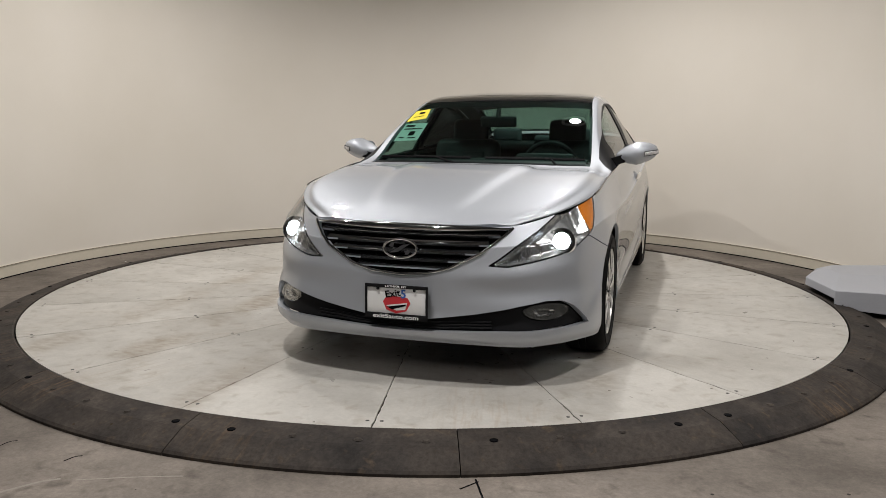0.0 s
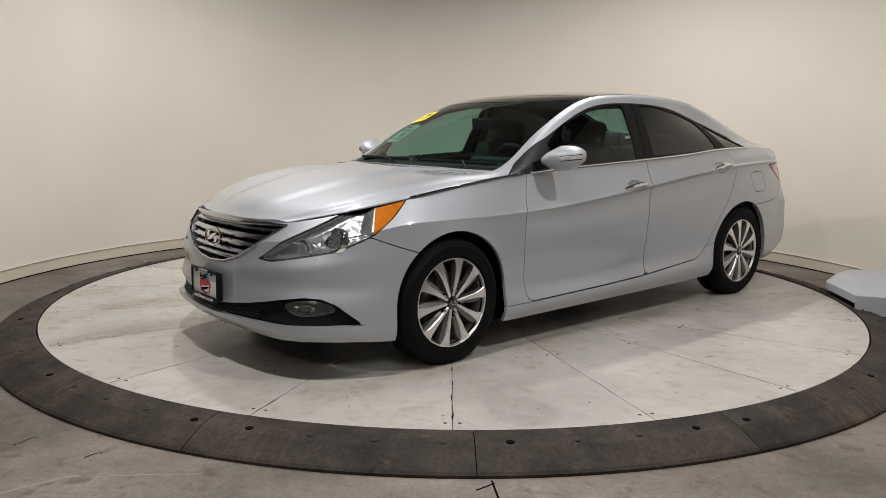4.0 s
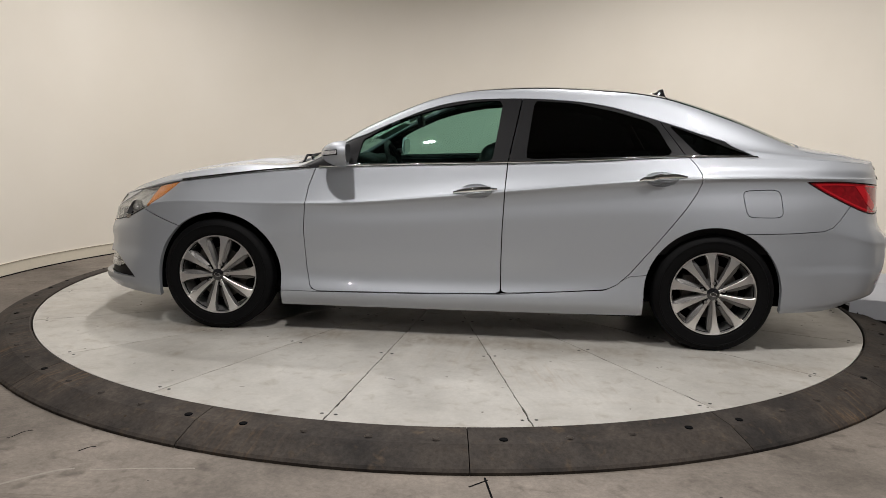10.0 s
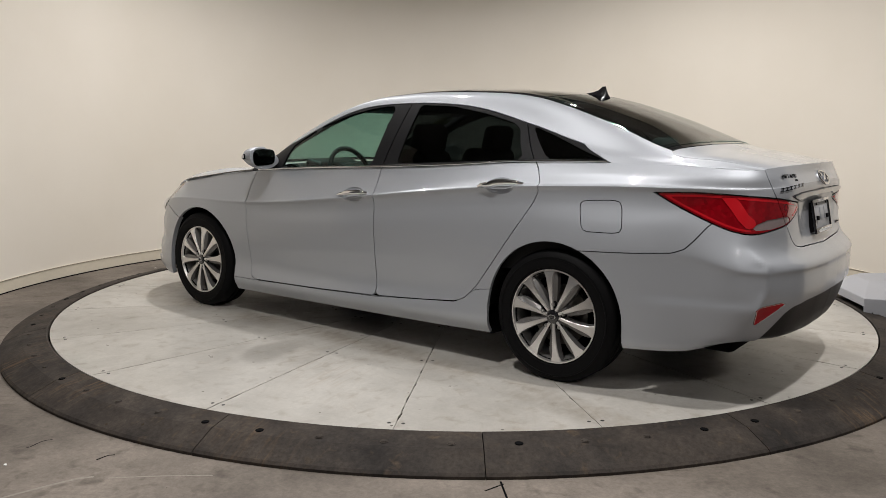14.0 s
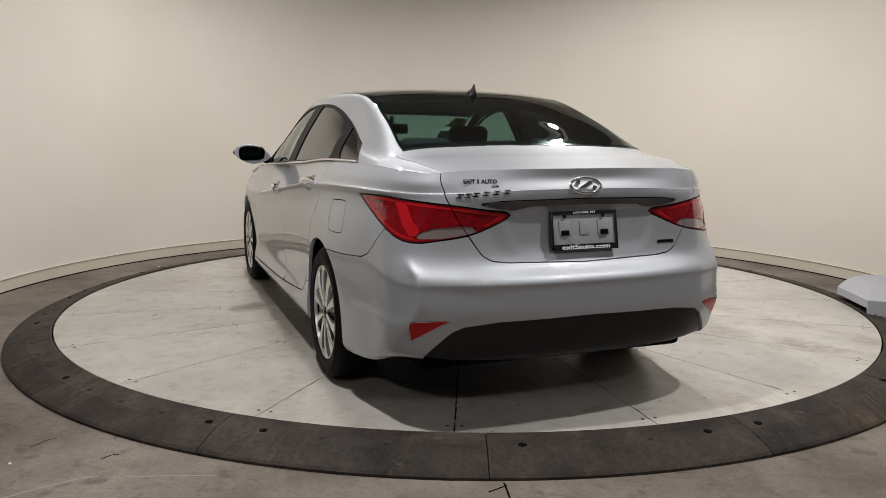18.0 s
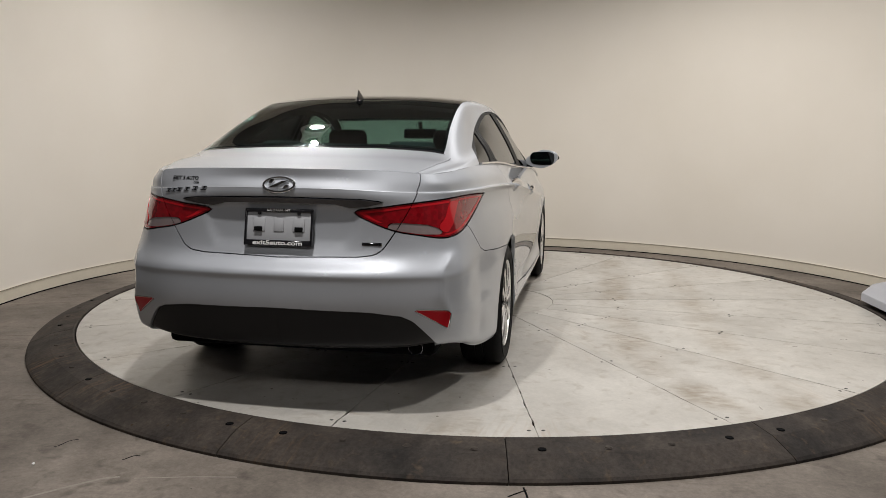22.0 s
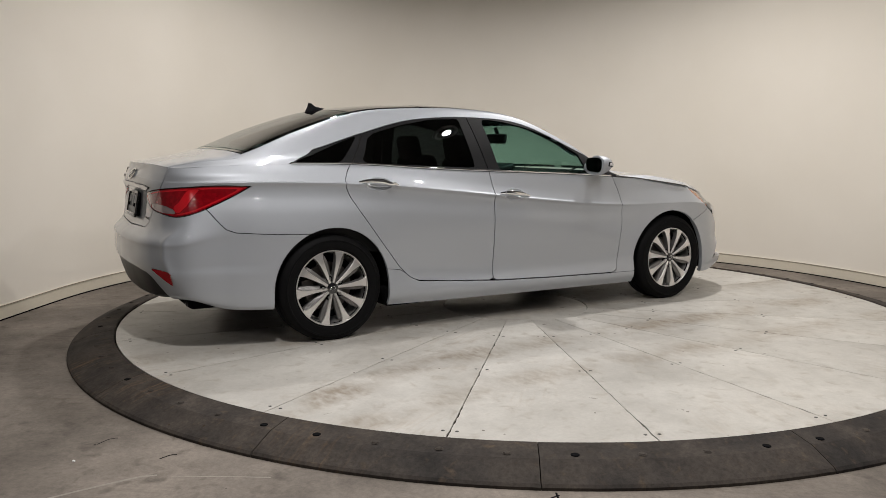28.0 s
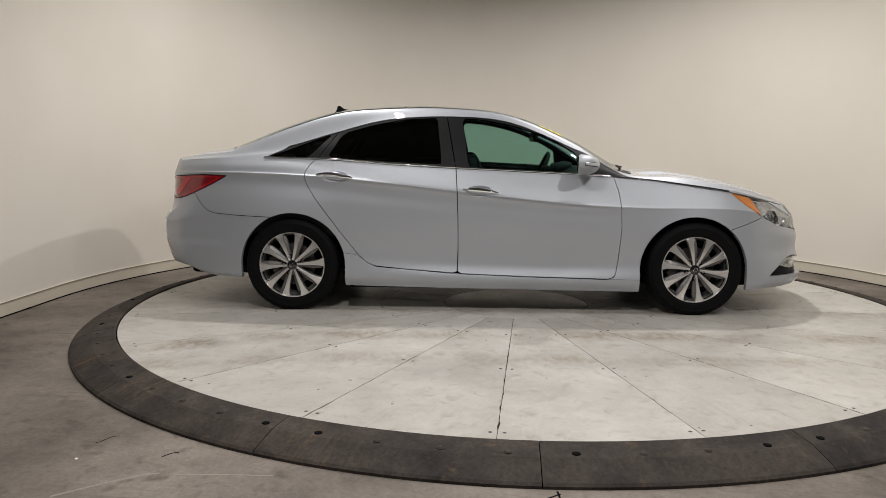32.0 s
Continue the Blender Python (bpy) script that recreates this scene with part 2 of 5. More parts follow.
def silver_paint():
    m, n, l, b = material("silver_car_paint")
    b.inputs["Metallic"].default_value, b.inputs["Roughness"].default_value = 0.52, 0.53
    b.inputs["Coat Weight"].default_value, b.inputs["Coat Roughness"].default_value = 1.0, 0.015
    # metal flake: fine sparkle in tone, and a faint unevenness of the lacquer
    co, t, flake = n.new("ShaderNodeTexCoord"), n.new("ShaderNodeTexNoise"), n.new("ShaderNodeTexNoise")
    flake.inputs["Scale"].default_value, flake.inputs["Detail"].default_value = 420, 2
    ramp = n.new("ShaderNodeValToRGB")
    ramp.color_ramp.elements[0].color, ramp.color_ramp.elements[1].color = (0.405, 0.426, 0.460, 1), (0.455, 0.478, 0.515, 1)
    ramp.color_ramp.elements[0].position, ramp.color_ramp.elements[1].position = 0.32, 0.68
    l.new(co.outputs["Object"], flake.inputs["Vector"])
    l.new(flake.outputs["Fac"], ramp.inputs["Fac"])
    l.new(ramp.outputs["Color"], b.inputs["Base Color"])
    t.inputs["Scale"].default_value, t.inputs["Detail"].default_value = 900, 2
    bump = n.new("ShaderNodeBump")
    bump.inputs["Strength"].default_value, bump.inputs["Distance"].default_value = 0.06, 0.0006
    l.new(co.outputs["Object"], t.inputs["Vector"])
    l.new(t.outputs["Fac"], bump.inputs["Height"])
    l.new(bump.outputs["Normal"], b.inputs["Normal"])
    return m


def glass(name, tint, base=0.07, slant=3.7):
    """Thin tinted pane: a share passes straight through, the rest mirrors, more so at a slant."""
    m, n, l, b = material(name)
    n.remove(b)
    clear, gloss, mix, lw = (n.new("ShaderNode" + k) for k in ("BsdfTransparent", "BsdfGlossy", "MixShader", "LayerWeight"))
    lw.inputs["Blend"].default_value = 0.5
    power, scale = n.new("ShaderNodeMath"), n.new("ShaderNodeMath")
    power.operation, scale.operation = "POWER", "MULTIPLY_ADD"
    power.inputs[1].default_value = slant
    scale.inputs[1].default_value, scale.inputs[2].default_value = 0.85, base
    clear.inputs["Color"].default_value = (*tint, 1)
    gloss.inputs["Roughness"].default_value = 0.01
    l.new(lw.outputs["Facing"], power.inputs[0])
    l.new(power.outputs[0], scale.inputs[0])
    l.new(scale.outputs[0], mix.inputs["Fac"])
    l.new(clear.outputs[0], mix.inputs[1])
    l.new(gloss.outputs[0], mix.inputs[2])
    l.new(mix.outputs[0], n["Material Output"].inputs["Surface"])
    return m


def faceted(name, colour, rough, metal, scale, strength):
    """Moulded optics: small facets under a clear coat."""
    m, n, l, b = material(name)
    co, cell, bump = n.new("ShaderNodeTexCoord"), n.new("ShaderNodeTexVoronoi"), n.new("ShaderNodeBump")
    cell.inputs["Scale"].default_value = scale
    bump.inputs["Strength"].default_value, bump.inputs["Distance"].default_value = strength, 0.01
    tone = n.new("ShaderNodeMix")
    tone.data_type = "RGBA"
    tone.inputs["A"].default_value, tone.inputs["B"].default_value = (*[c * 0.55 for c in colour], 1), (*colour, 1)
    l.new(co.outputs["Object"], cell.inputs["Vector"])
    l.new(cell.outputs["Distance"], bump.inputs["Height"])
    l.new(cell.outputs["Color"], tone.inputs["Factor"])
    l.new(tone.outputs["Result"], b.inputs["Base Color"])
    l.new(bump.outputs["Normal"], b.inputs["Normal"])
    b.inputs["Roughness"].default_value, b.inputs["Metallic"].default_value, b.inputs["Coat Weight"].default_value = rough, metal, 1.0
    return m


PAINT = silver_paint()
WALL = wall_paint()
CEILING = plain("dark_ceiling_paint", (0.10, 0.10, 0.10), 0.9, grain=0.2, scale=20)
BASEBOARD = plain("cream_vinyl_baseboard", (0.62, 0.57, 0.47), 0.5, grain=0.12, scale=40, mottle=0.15)
SLAB = concrete("bare_concrete", (0.098, 0.084, 0.071), (0.205, 0.178, 0.152), (0.055, 0.046, 0.038), 0.66, 1.7, 0.5, clouds=0.12, gritty=0.24, spots_from=0.58)
PLATE = concrete("pale_painted_plate", (0.37, 0.354, 0.323), (0.50, 0.484, 0.449), (0.27, 0.232, 0.185), 0.32, 1.9, 0.35,
                 [(-0.98, -0.3, -0.12, 0.16, 0.75), (-1.55, -0.6, -0.10, 0.15, 0.6), (1.42, 0.2, 0.06, 0.14, 0.6), (-0.26, 0.0, 0.0, 0.14, 0.5)], 0.085, 0.08, 0.56)
RUBBER = concrete("dark_ramp_rubber", (0.021, 0.0178, 0.016), (0.054, 0.044, 0.036), (0.105, 0.074, 0.046), 0.8, 3.4, 0.75, None, 0.30, 0.42)
for m in (RUBBER, SLAB):
    m.node_tree.nodes["Principled BSDF"].inputs["Specular IOR Level"].default_value = 0.25
SCRATCH = plain("pale_scratched_concrete", (0.25, 0.225, 0.195), 0.8, grain=0.5, scale=60, mottle=0.5)
JOINT_DIRT = plain("dirt_in_joints", (0.020, 0.015, 0.011), 0.9, grain=0.4, scale=60, mottle=0.5, Specular_IOR_Level=0.1)
EDGE_LINE = plain("brown_edge", (0.22, 0.19, 0.15), 0.8)
BOLT = plain("dark_steel_bolt", (0.05, 0.047, 0.045), 0.45, 0.6, grain=0.3, scale=200)
DARK_WALL = plain("dark_grey_wall_paint", (0.045, 0.045, 0.046), 0.8, grain=0.15, scale=30, mottle=0.2)
BOX_GREY = plain("grey_painted_steel", (0.36, 0.37, 0.40), 0.5, grain=0.08, scale=80, mottle=0.12)
DARK = plain("dark_gap", (0.004, 0.004, 0.0045), 0.9, Specular_IOR_Level=0.05)
BLACK_TRIM = plain("satin_black_trim", (0.010, 0.010, 0.011), 0.48, grain=0.15, scale=300, bump=0.05, Specular_IOR_Level=0.12)
VALANCE_BLACK = plain("textured_grey_black_plastic", (0.014, 0.014, 0.0155), 0.42, grain=0.2, scale=300, bump=0.05, Specular_IOR_Level=0.28)
GLOSS_BLACK = plain("gloss_black", (0.010, 0.010, 0.012), 0.10, coat=1.0)
TYRE = plain("tyre_rubber", (0.004, 0.004, 0.0044), 0.62, Specular_IOR_Level=0.10, grain=0.3, scale=90, mottle=0.3, bump=0.12)
CHROME = plain("chrome", (0.86, 0.86, 0.87), 0.06, 1.0)
NEAR_BLACK_CHROME = plain("near_black_chrome", (0.085, 0.088, 0.10), 0.07, 1.0, coat=0.6)
DULL_CHROME = plain("dark_chrome", (0.17, 0.17, 0.185), 0.14, 1.0)
ALLOY = plain("machined_alloy", (0.80, 0.785, 0.77), 0.30, 0.9, grain=0.1, scale=200)
STEEL_NUT = plain("lug_nut_steel", (0.42, 0.41, 0.40), 0.28, 0.9)
DISC_STEEL = plain("worn_brake_steel", (0.11, 0.10, 0.09), 0.5, 0.6, grain=0.3, scale=120, mottle=0.4)
LEATHER = plain("black_leather", (0.007, 0.007, 0.008), 0.55, grain=0.3, scale=250, bump=0.2, Specular_IOR_Level=0.3)
GREY_CLOTH = plain("grey_seat_cloth", (0.09, 0.09, 0.096), 0.85, grain=0.25, scale=300, bump=0.2)
RED_LENS = faceted("red_lens", (0.27, 0.003, 0.008), 0.06, 0.0, 60, 0.07)
REFLECTOR_RED = plain("red_reflector", (0.40, 0.003, 0.010), 0.25, coat=0.25, grain=0.2, scale=200, Specular_IOR_Level=0.2)
BRIGHT_RED = plain("bright_red_guide", (0.46, 0.010, 0.016), 0.10, coat=0.8, Specular_IOR_Level=0.3)
PLATE_STEEL = plain("silver_plate_backing", (0.36, 0.37, 0.39), 0.5, 0.0)
ALLOY_GREY = plain("satin_grey_alloy", (0.17, 0.165, 0.16), 0.42, 0.6, grain=0.1, scale=150)
DARK_RED = plain("deep_red_lens", (0.20, 0.004, 0.008), 0.1, coat=1.0)
AMBER = faceted("amber_lens", (0.92, 0.27, 0.016), 0.14, 0.0, 150, 0.12)
CLEAR_LENS = faceted("silvered_reflector", (0.60, 0.60, 0.61), 0.2, 0.75, 34, 0.16)
FOG_LENS = faceted("fog_reflector", (0.42, 0.405, 0.38), 0.2, 0.8, 45, 0.15)
BULB_COVER = plain("grey_cover_metal", (0.60, 0.61, 0.62), 0.16, 0.85)
REVERSE_LENS = plain("clear_reverse_lens", (0.32, 0.26, 0.26), 0.16, 0.3, coat=1.0, grain=0.35, scale=70, mottle=0.5)
WHITE = plain("white_print", (0.78, 0.78, 0.77), 0.5)
RED_PRINT = plain("red_print", (0.55, 0.03, 0.04), 0.5)
BLUE_PRINT = plain("blue_print", (0.04, 0.13, 0.42), 0.5)
YELLOW = plain("yellow_paper", (0.80, 0.66, 0.04), 0.6)
PAPER = plain("pale_green_paper", (0.55, 0.70, 0.62), 0.6)
CLEAR_GLASS = glass("green_tinted_glass", (0.50, 0.70, 0.64), 0.05)
REAR_GLASS = glass("rear_tinted_glass", (0.36, 0.52, 0.48), 0.05, 2.6)
DARK_GLASS = glass("dark_tinted_glass", (0.032, 0.032, 0.034), 0.05)
LAMP_GLASS = glass("clear_lamp_glass", (0.93, 0.95, 0.95))
MIRROR = plain("mirror_glass", (0.42, 0.45, 0.46), 0.02, 1.0)
BULB = plain("lit_bulb", (1, 1, 1), 0.5)
BULB.node_tree.nodes["Principled BSDF"].inputs["Emission Color"].default_value = (0.86, 0.95, 1, 1)
BULB.node_tree.nodes["Principled BSDF"].inputs["Emission Strength"].default_value = 45


# ---- mesh helpers ----
def link(name, verts, faces, mat, parent=None, smooth=False, label=""):
    me = bpy.data.meshes.new(name)
    me.from_pydata([tuple(map(float, p)) for p in verts], [], faces)
    me.materials.append(mat)
    me.validate()
    me.update()
    if smooth:
        me.shade_smooth()
    ob = new(name, me)
    ob.parent = parent
    return tagged(ob, label)


def part(name, bm, mat, parent, label="", smooth=True, sharp=35):
    """One bmesh as one mesh object under a thing or part."""
    me = bpy.data.meshes.new(name)
    bm.normal_update()
    bm.to_mesh(me)
    bm.free()
    me.materials.append(mat)
    if smooth:
        me.shade_smooth()
        me.set_sharp_from_angle(angle=radians(sharp))
    ob = new(name, me)
    ob.parent = parent
    return tagged(ob, label)


def thing(name, label, category, group="", kind="", at=None):
    ob = new(name)
    ob.empty_display_size = 0.1
    if at is not None:
        ob.matrix_world = at
    return tagged(ob, label, category, group, kind)


def box(size, at=(0, 0, 0), turn=(0, 0, 0), bevel=0.0, segments=2):
    bm = bmesh.new()
    bmesh.ops.create_cube(bm, size=1, matrix=pose(*at, *turn) @ Matrix.Diagonal((*size, 1)))
    if bevel:
        bmesh.ops.bevel(bm, geom=bm.edges[:], offset=bevel, segments=segments, affect="EDGES", profile=0.5)
    return bm


def spin_profile(profile, steps=48, axis="y", closed=False):
    """Lathe a list of (radius, along) round an axis."""
    verts, faces = [], []
    for i in range(steps):
        a = 2 * math.pi * i / steps
        for r, h in profile:
            verts.append((r * math.cos(a), h, r * math.sin(a)) if axis == "y" else (r * math.cos(a), r * math.sin(a), h))
    k = len(profile)
    for i in range(steps):
        j = (i + 1) % steps
        for q in range(k if closed else k - 1):
            w = (q + 1) % k
            f = (i * k + q, i * k + w, j * k + w, j * k + q)
            faces.append(f if axis == "y" else f[::-1])
    return verts, faces


def mesh_bm(verts, faces, merge=True):
    bm = bmesh.new()
    vs = [bm.verts.new(p) for p in verts]
    for f in faces:
        try:
            bm.faces.new([vs[i] for i in f])
        except ValueError:
            pass
    if merge:
        bmesh.ops.remove_doubles(bm, verts=bm.verts[:], dist=1e-5)
    return bm


def rounded(points, turns=2, keepers=()):
    """Corner cutting, to round an outline."""
    p = [tuple(q) for q in points]
    for _ in range(turns):
        out = []
        for a, b in zip(p, p[1:] + p[:1]):
            out += [(a[0] * 0.75 + b[0] * 0.25, a[1] * 0.75 + b[1] * 0.25), (a[0] * 0.25 + b[0] * 0.75, a[1] * 0.25 + b[1] * 0.75)]
        p = out
    return p


def prism(outline, depth, at=(0, 0, 0), turn=(0, 0, 0), bevel=0.0):
    """A flat outline in xy, thickened by depth along z."""
    bm = bmesh.new()
    f = bm.faces.new([bm.verts.new((x, y, 0)) for x, y in outline])
    if f.normal.z < 0 or sum(a[0] * b[1] - b[0] * a[1] for a, b in zip(outline, outline[1:] + outline[:1])) < 0:
        bmesh.ops.reverse_faces(bm, faces=bm.faces[:])
    out = bmesh.ops.extrude_face_region(bm, geom=bm.faces[:])
    bmesh.ops.translate(bm, verts=[g for g in out["geom"] if isinstance(g, bmesh.types.BMVert)], vec=(0, 0, depth))
    bmesh.ops.recalc_face_normals(bm, faces=bm.faces[:])
    if bevel:
        bmesh.ops.bevel(bm, geom=[e for e in bm.edges if e.calc_face_angle(0) > 0.5], offset=bevel, segments=2, affect="EDGES")
    bmesh.ops.transform(bm, matrix=pose(*at, *turn), verts=bm.verts[:])
    return bm


def tube(points, radius, sides=10, closed=False, flat=1.0):
    """A round bar along points; one radius, or one for each point."""
    pts = [Vector(p) for p in points]
    verts, faces = [], []
    k = len(pts)
    width = radius if isinstance(radius, list) else [radius] * k
    for i, p in enumerate(pts):
        a = pts[(i - 1) % k] if closed or i else p
        b = pts[(i + 1) % k] if closed or i < k - 1 else p
        d = (b - a).normalized()
        s = d.cross(Vector((0, 0, 1)) if abs(d.z) < 0.9 else Vector((1, 0, 0))).normalized()
        u = s.cross(d)
        for j in range(sides):
            w = 2 * math.pi * j / sides
            verts.append(p + s * width[i] * math.cos(w) + u * width[i] * flat * math.sin(w))
    for i in range(k if closed else k - 1):
        n2 = (i + 1) % k
        for j in range(sides):
            faces.append((i * sides + j, i * sides + (j + 1) % sides, n2 * sides + (j + 1) % sides, n2 * sides + j))
    if not closed:
        faces += [tuple(range(sides))[::-1], tuple((k - 1) * sides + j for j in range(sides))]
    return mesh_bm(verts, faces, False)


def catmull(ctrl, n):
    """Dense samples along the first axis of a control array, n steps a span, and their parameters."""
    c = np.concatenate([2 * ctrl[:1] - ctrl[1:2], ctrl, 2 * ctrl[-1:] - ctrl[-2:-1]])
    out, par = [], []
    for i in range(len(ctrl) - 1):
        for k in range(n + (i == len(ctrl) - 2)):
            t = k / n
            p0, p1, p2, p3 = c[i], c[i + 1], c[i + 2], c[i + 3]
            m1, m2 = (p2 - p0) / 2, (p3 - p1) / 2
            out.append((2 * t**3 - 3 * t**2 + 1) * p1 + (t**3 - 2 * t**2 + t) * m1 + (-2 * t**3 + 3 * t**2) * p2 + (t**3 - t**2) * m2)
            par.append(i + t)
    return np.array(out), np.array(par)


def smoothline(points, n=6, closed=False):
    a = np.array(points, float)
    if closed:
        a = np.concatenate([a, a[:1]])
    return [tuple(q) for q in catmull(a, n)[0]]


# ---- the stage: floor, ramp ring, curved wall, ceiling ----
def arc(r, a0, a1, n):
    return [(r * math.cos(radians(a0 + (a1 - a0) * i / n)), r * math.sin(radians(a0 + (a1 - a0) * i / n)) + 0.05) for i in range(n + 1)]


def strip(path, z0, z1, thick):
    """An upright band along a plan path, with thickness to the outside."""
    verts, faces = [], []
    for i, (x, y) in enumerate(path):
        a, b = path[max(i - 1, 0)], path[min(i + 1, len(path) - 1)]
        d = Vector((b[0] - a[0], b[1] - a[1])).normalized()
        o = Vector((d.y, -d.x)) * thick
        verts += [(x, y, z0), (x, y, z1), (x + o.x, y + o.y, z1), (x + o.x, y + o.y, z0)]
    for i in range(len(path) - 1):
        for j in range(4):
            k = (j + 1) % 4
            faces.append((4 * i + j, 4 * i + k, 4 * i + 4 + k, 4 * i + 4 + j))
    m = 4 * (len(path) - 1)
    faces += [(0, 3, 2, 1), (m, m + 1, m + 2, m + 3)]
    return verts, faces


def build_stage():
    room = [(WALL_R, -1.6), *arc(WALL_R, 0, 180, 96)[0:], (-WALL_R, -1.6)]
    v, f = strip(room, FLOOR_Z, CEILING_Z, 0.15)
    wall = tagged(link("wall_curved", v, f, WALL, None, True), "smooth cream painted wall curving round the stage", kind="structure")
    wall.data.set_sharp_from_angle(angle=radians(40))
    # the dark hall round the standpoint
    for name, a, b in (("wall_west", (-WALL_R, -1.603), (-WALL_R, -9.0)), ("wall_back", (-WALL_R - 0.15, -9.003), (WALL_R + 0.15, -9.003)), ("wall_east", (WALL_R, -9.0), (WALL_R, -1.603))):
        v, f = strip([a, b], FLOOR_Z, CEILING_Z, 0.15)
        tagged(link(name, v, f, DARK_WALL), "plain dark grey painted wall of the hall", kind="structure")
    inner = [(x * (WALL_R - 0.012) / WALL_R, 0.05 + (y - 0.05) * (WALL_R - 0.012) / WALL_R if y > 0.05 else y) for x, y in room]
    v, f = strip(inner, FLOOR_Z, FLOOR_Z + 0.105, 0.0115)
    base = tagged(link("baseboard", v, f, BASEBOARD, None, True), "cream vinyl baseboard with scuffs and a dark top line", kind="structure")
    base.data.set_sharp_from_angle(angle=radians(40))
    low = [(x * 0.9985, y * 0.9985 if y > 0.05 else y) for x, y in inner]
    # a dark strip paints in the shadow gap at the baseboard's foot
    v, f = strip(low, FLOOR_Z, FLOOR_Z + 0.009, 0.004)
    tagged(link("trim_shadow_gap", v, f, DARK), "dark strip painted in for the shadow gap under the baseboard", kind="structure")
    v, f = strip(low, FLOOR_Z + 0.1005, FLOOR_Z + 0.1035, 0.004)
    tagged(link("trim_baseboard_edge", v, f, EDGE_LINE), "thin dark upper edge of the baseboard", kind="structure")
    big = 9.3
    tagged(link("floor", [(-big, -big, FLOOR_Z), (big, -big, FLOOR_Z), (big, big, FLOOR_Z), (-big, big, FLOOR_Z)], [(0, 1, 2, 3)], SLAB),
           "stained bare concrete floor slab", kind="structure")
    tagged(part("ceiling", box((7.8, 13.2, 0.1), (0, -2.5, CEILING_Z + 0.05)), CEILING, None, smooth=False), "dark painted flat ceiling", kind="structure")


build_stage()


# ---- the turntable: a turning deck of wedge plates, and the fixed ramp round it ----
SECTORS, PHASE, HUB_R = 20, 13.0, 0.53


def wedge(r0, r1, a0, a1, z0, z1, steps, gap, seed):
    """A ring sector with chipped, uneven radial sides, set back by half a gap."""
    rng = random.Random(seed)

    def side(a, sign):
        pts, drift = [], 0.0
        for k in range(61):
            r = r0 + gap / 2 + (r1 - r0 - gap / 2) * k / 60
            drift = 0.6 * drift + rng.uniform(-0.0006, 0.0006)
            chip = rng.uniform(0.002, 0.006) if rng.random() < 0.12 and 0 < k < 60 else 0.0
            w = a + sign * (max(gap / 2 + drift, 0.0004) + chip) / r
            pts.append((r * math.cos(w), r * math.sin(w)))
        return pts
    arc = lambda r, turns: [(r * math.cos(radians(a0 + (a1 - a0) * k / steps)), r * math.sin(radians(a0 + (a1 - a0) * k / steps))) for k in turns]
    rim = side(radians(a0), 1) + arc(r1, range(1, steps)) + side(radians(a1), -1)[::-1] + arc(r0 + gap / 2, range(steps - 1, 0, -1))
    n = len(rim)
    verts = [(x, y, z1) for x, y in rim] + [(x, y, z0) for x, y in rim]
    faces = [tuple(range(n))] + [(k, n + k, n + (k + 1) % n, (k + 1) % n) for k in range(n)]
    return verts, faces


def build_turntable():
    deck = thing("turntable", "round turning car platform of pale worn wedge plates", "turntable")
    v, f = spin_profile([(0.0, -0.06), (DISC_R - 0.03, -0.06), (DISC_R - 0.03, -0.008), (0.0, -0.008)], 96, "z")
    part("deck_frame", mesh_bm(v, f), JOINT_DIRT, deck)
    v, f = spin_profile([(0.0, -0.007), (HUB_R - 0.002, -0.007), (HUB_R - 0.002, -0.002), (HUB_R - 0.006, 0.0), (0.0, 0.0)], 64, "z")
    part("hub_plate", mesh_bm(v, f), PLATE, deck)
    step = 360 / SECTORS
    kinds = []
    for seed in range(4):
        v, f = wedge(HUB_R, DISC_R, 0, step, -0.007, 0.0, 12, 0.0036, seed)
        me = bpy.data.meshes.new("plate")
        me.from_pydata(v, [], f)
        me.materials.append(PLATE)
        kinds.append(me)
    for k in range(SECTORS):
        ob = new("plate", kinds[k * 7 % 4])
        ob.parent = deck
        ob.rotation_euler.z = radians(PHASE + step * k)
    # countersunk screws along the plate edges
    v, f = spin_profile([(0.0, 0.0012), (0.007, 0.0012), (0.009, 0.0)], 8, "z")
    screw = part("screw", mesh_bm(v, f), BOLT, deck)
    spots = [(r, PHASE + step * k + s * math.degrees(0.03 / r)) for k in range(SECTORS) for r in (1.0, 1.75, 2.68) for s in (-1, 1)]
    for i, (r, a) in enumerate(spots):
        ob = screw if i == 0 else new("screw", screw.data)
        ob.parent = deck
        ob.location = (r * math.cos(radians(a)), r * math.sin(radians(a)), 0)
    return deck


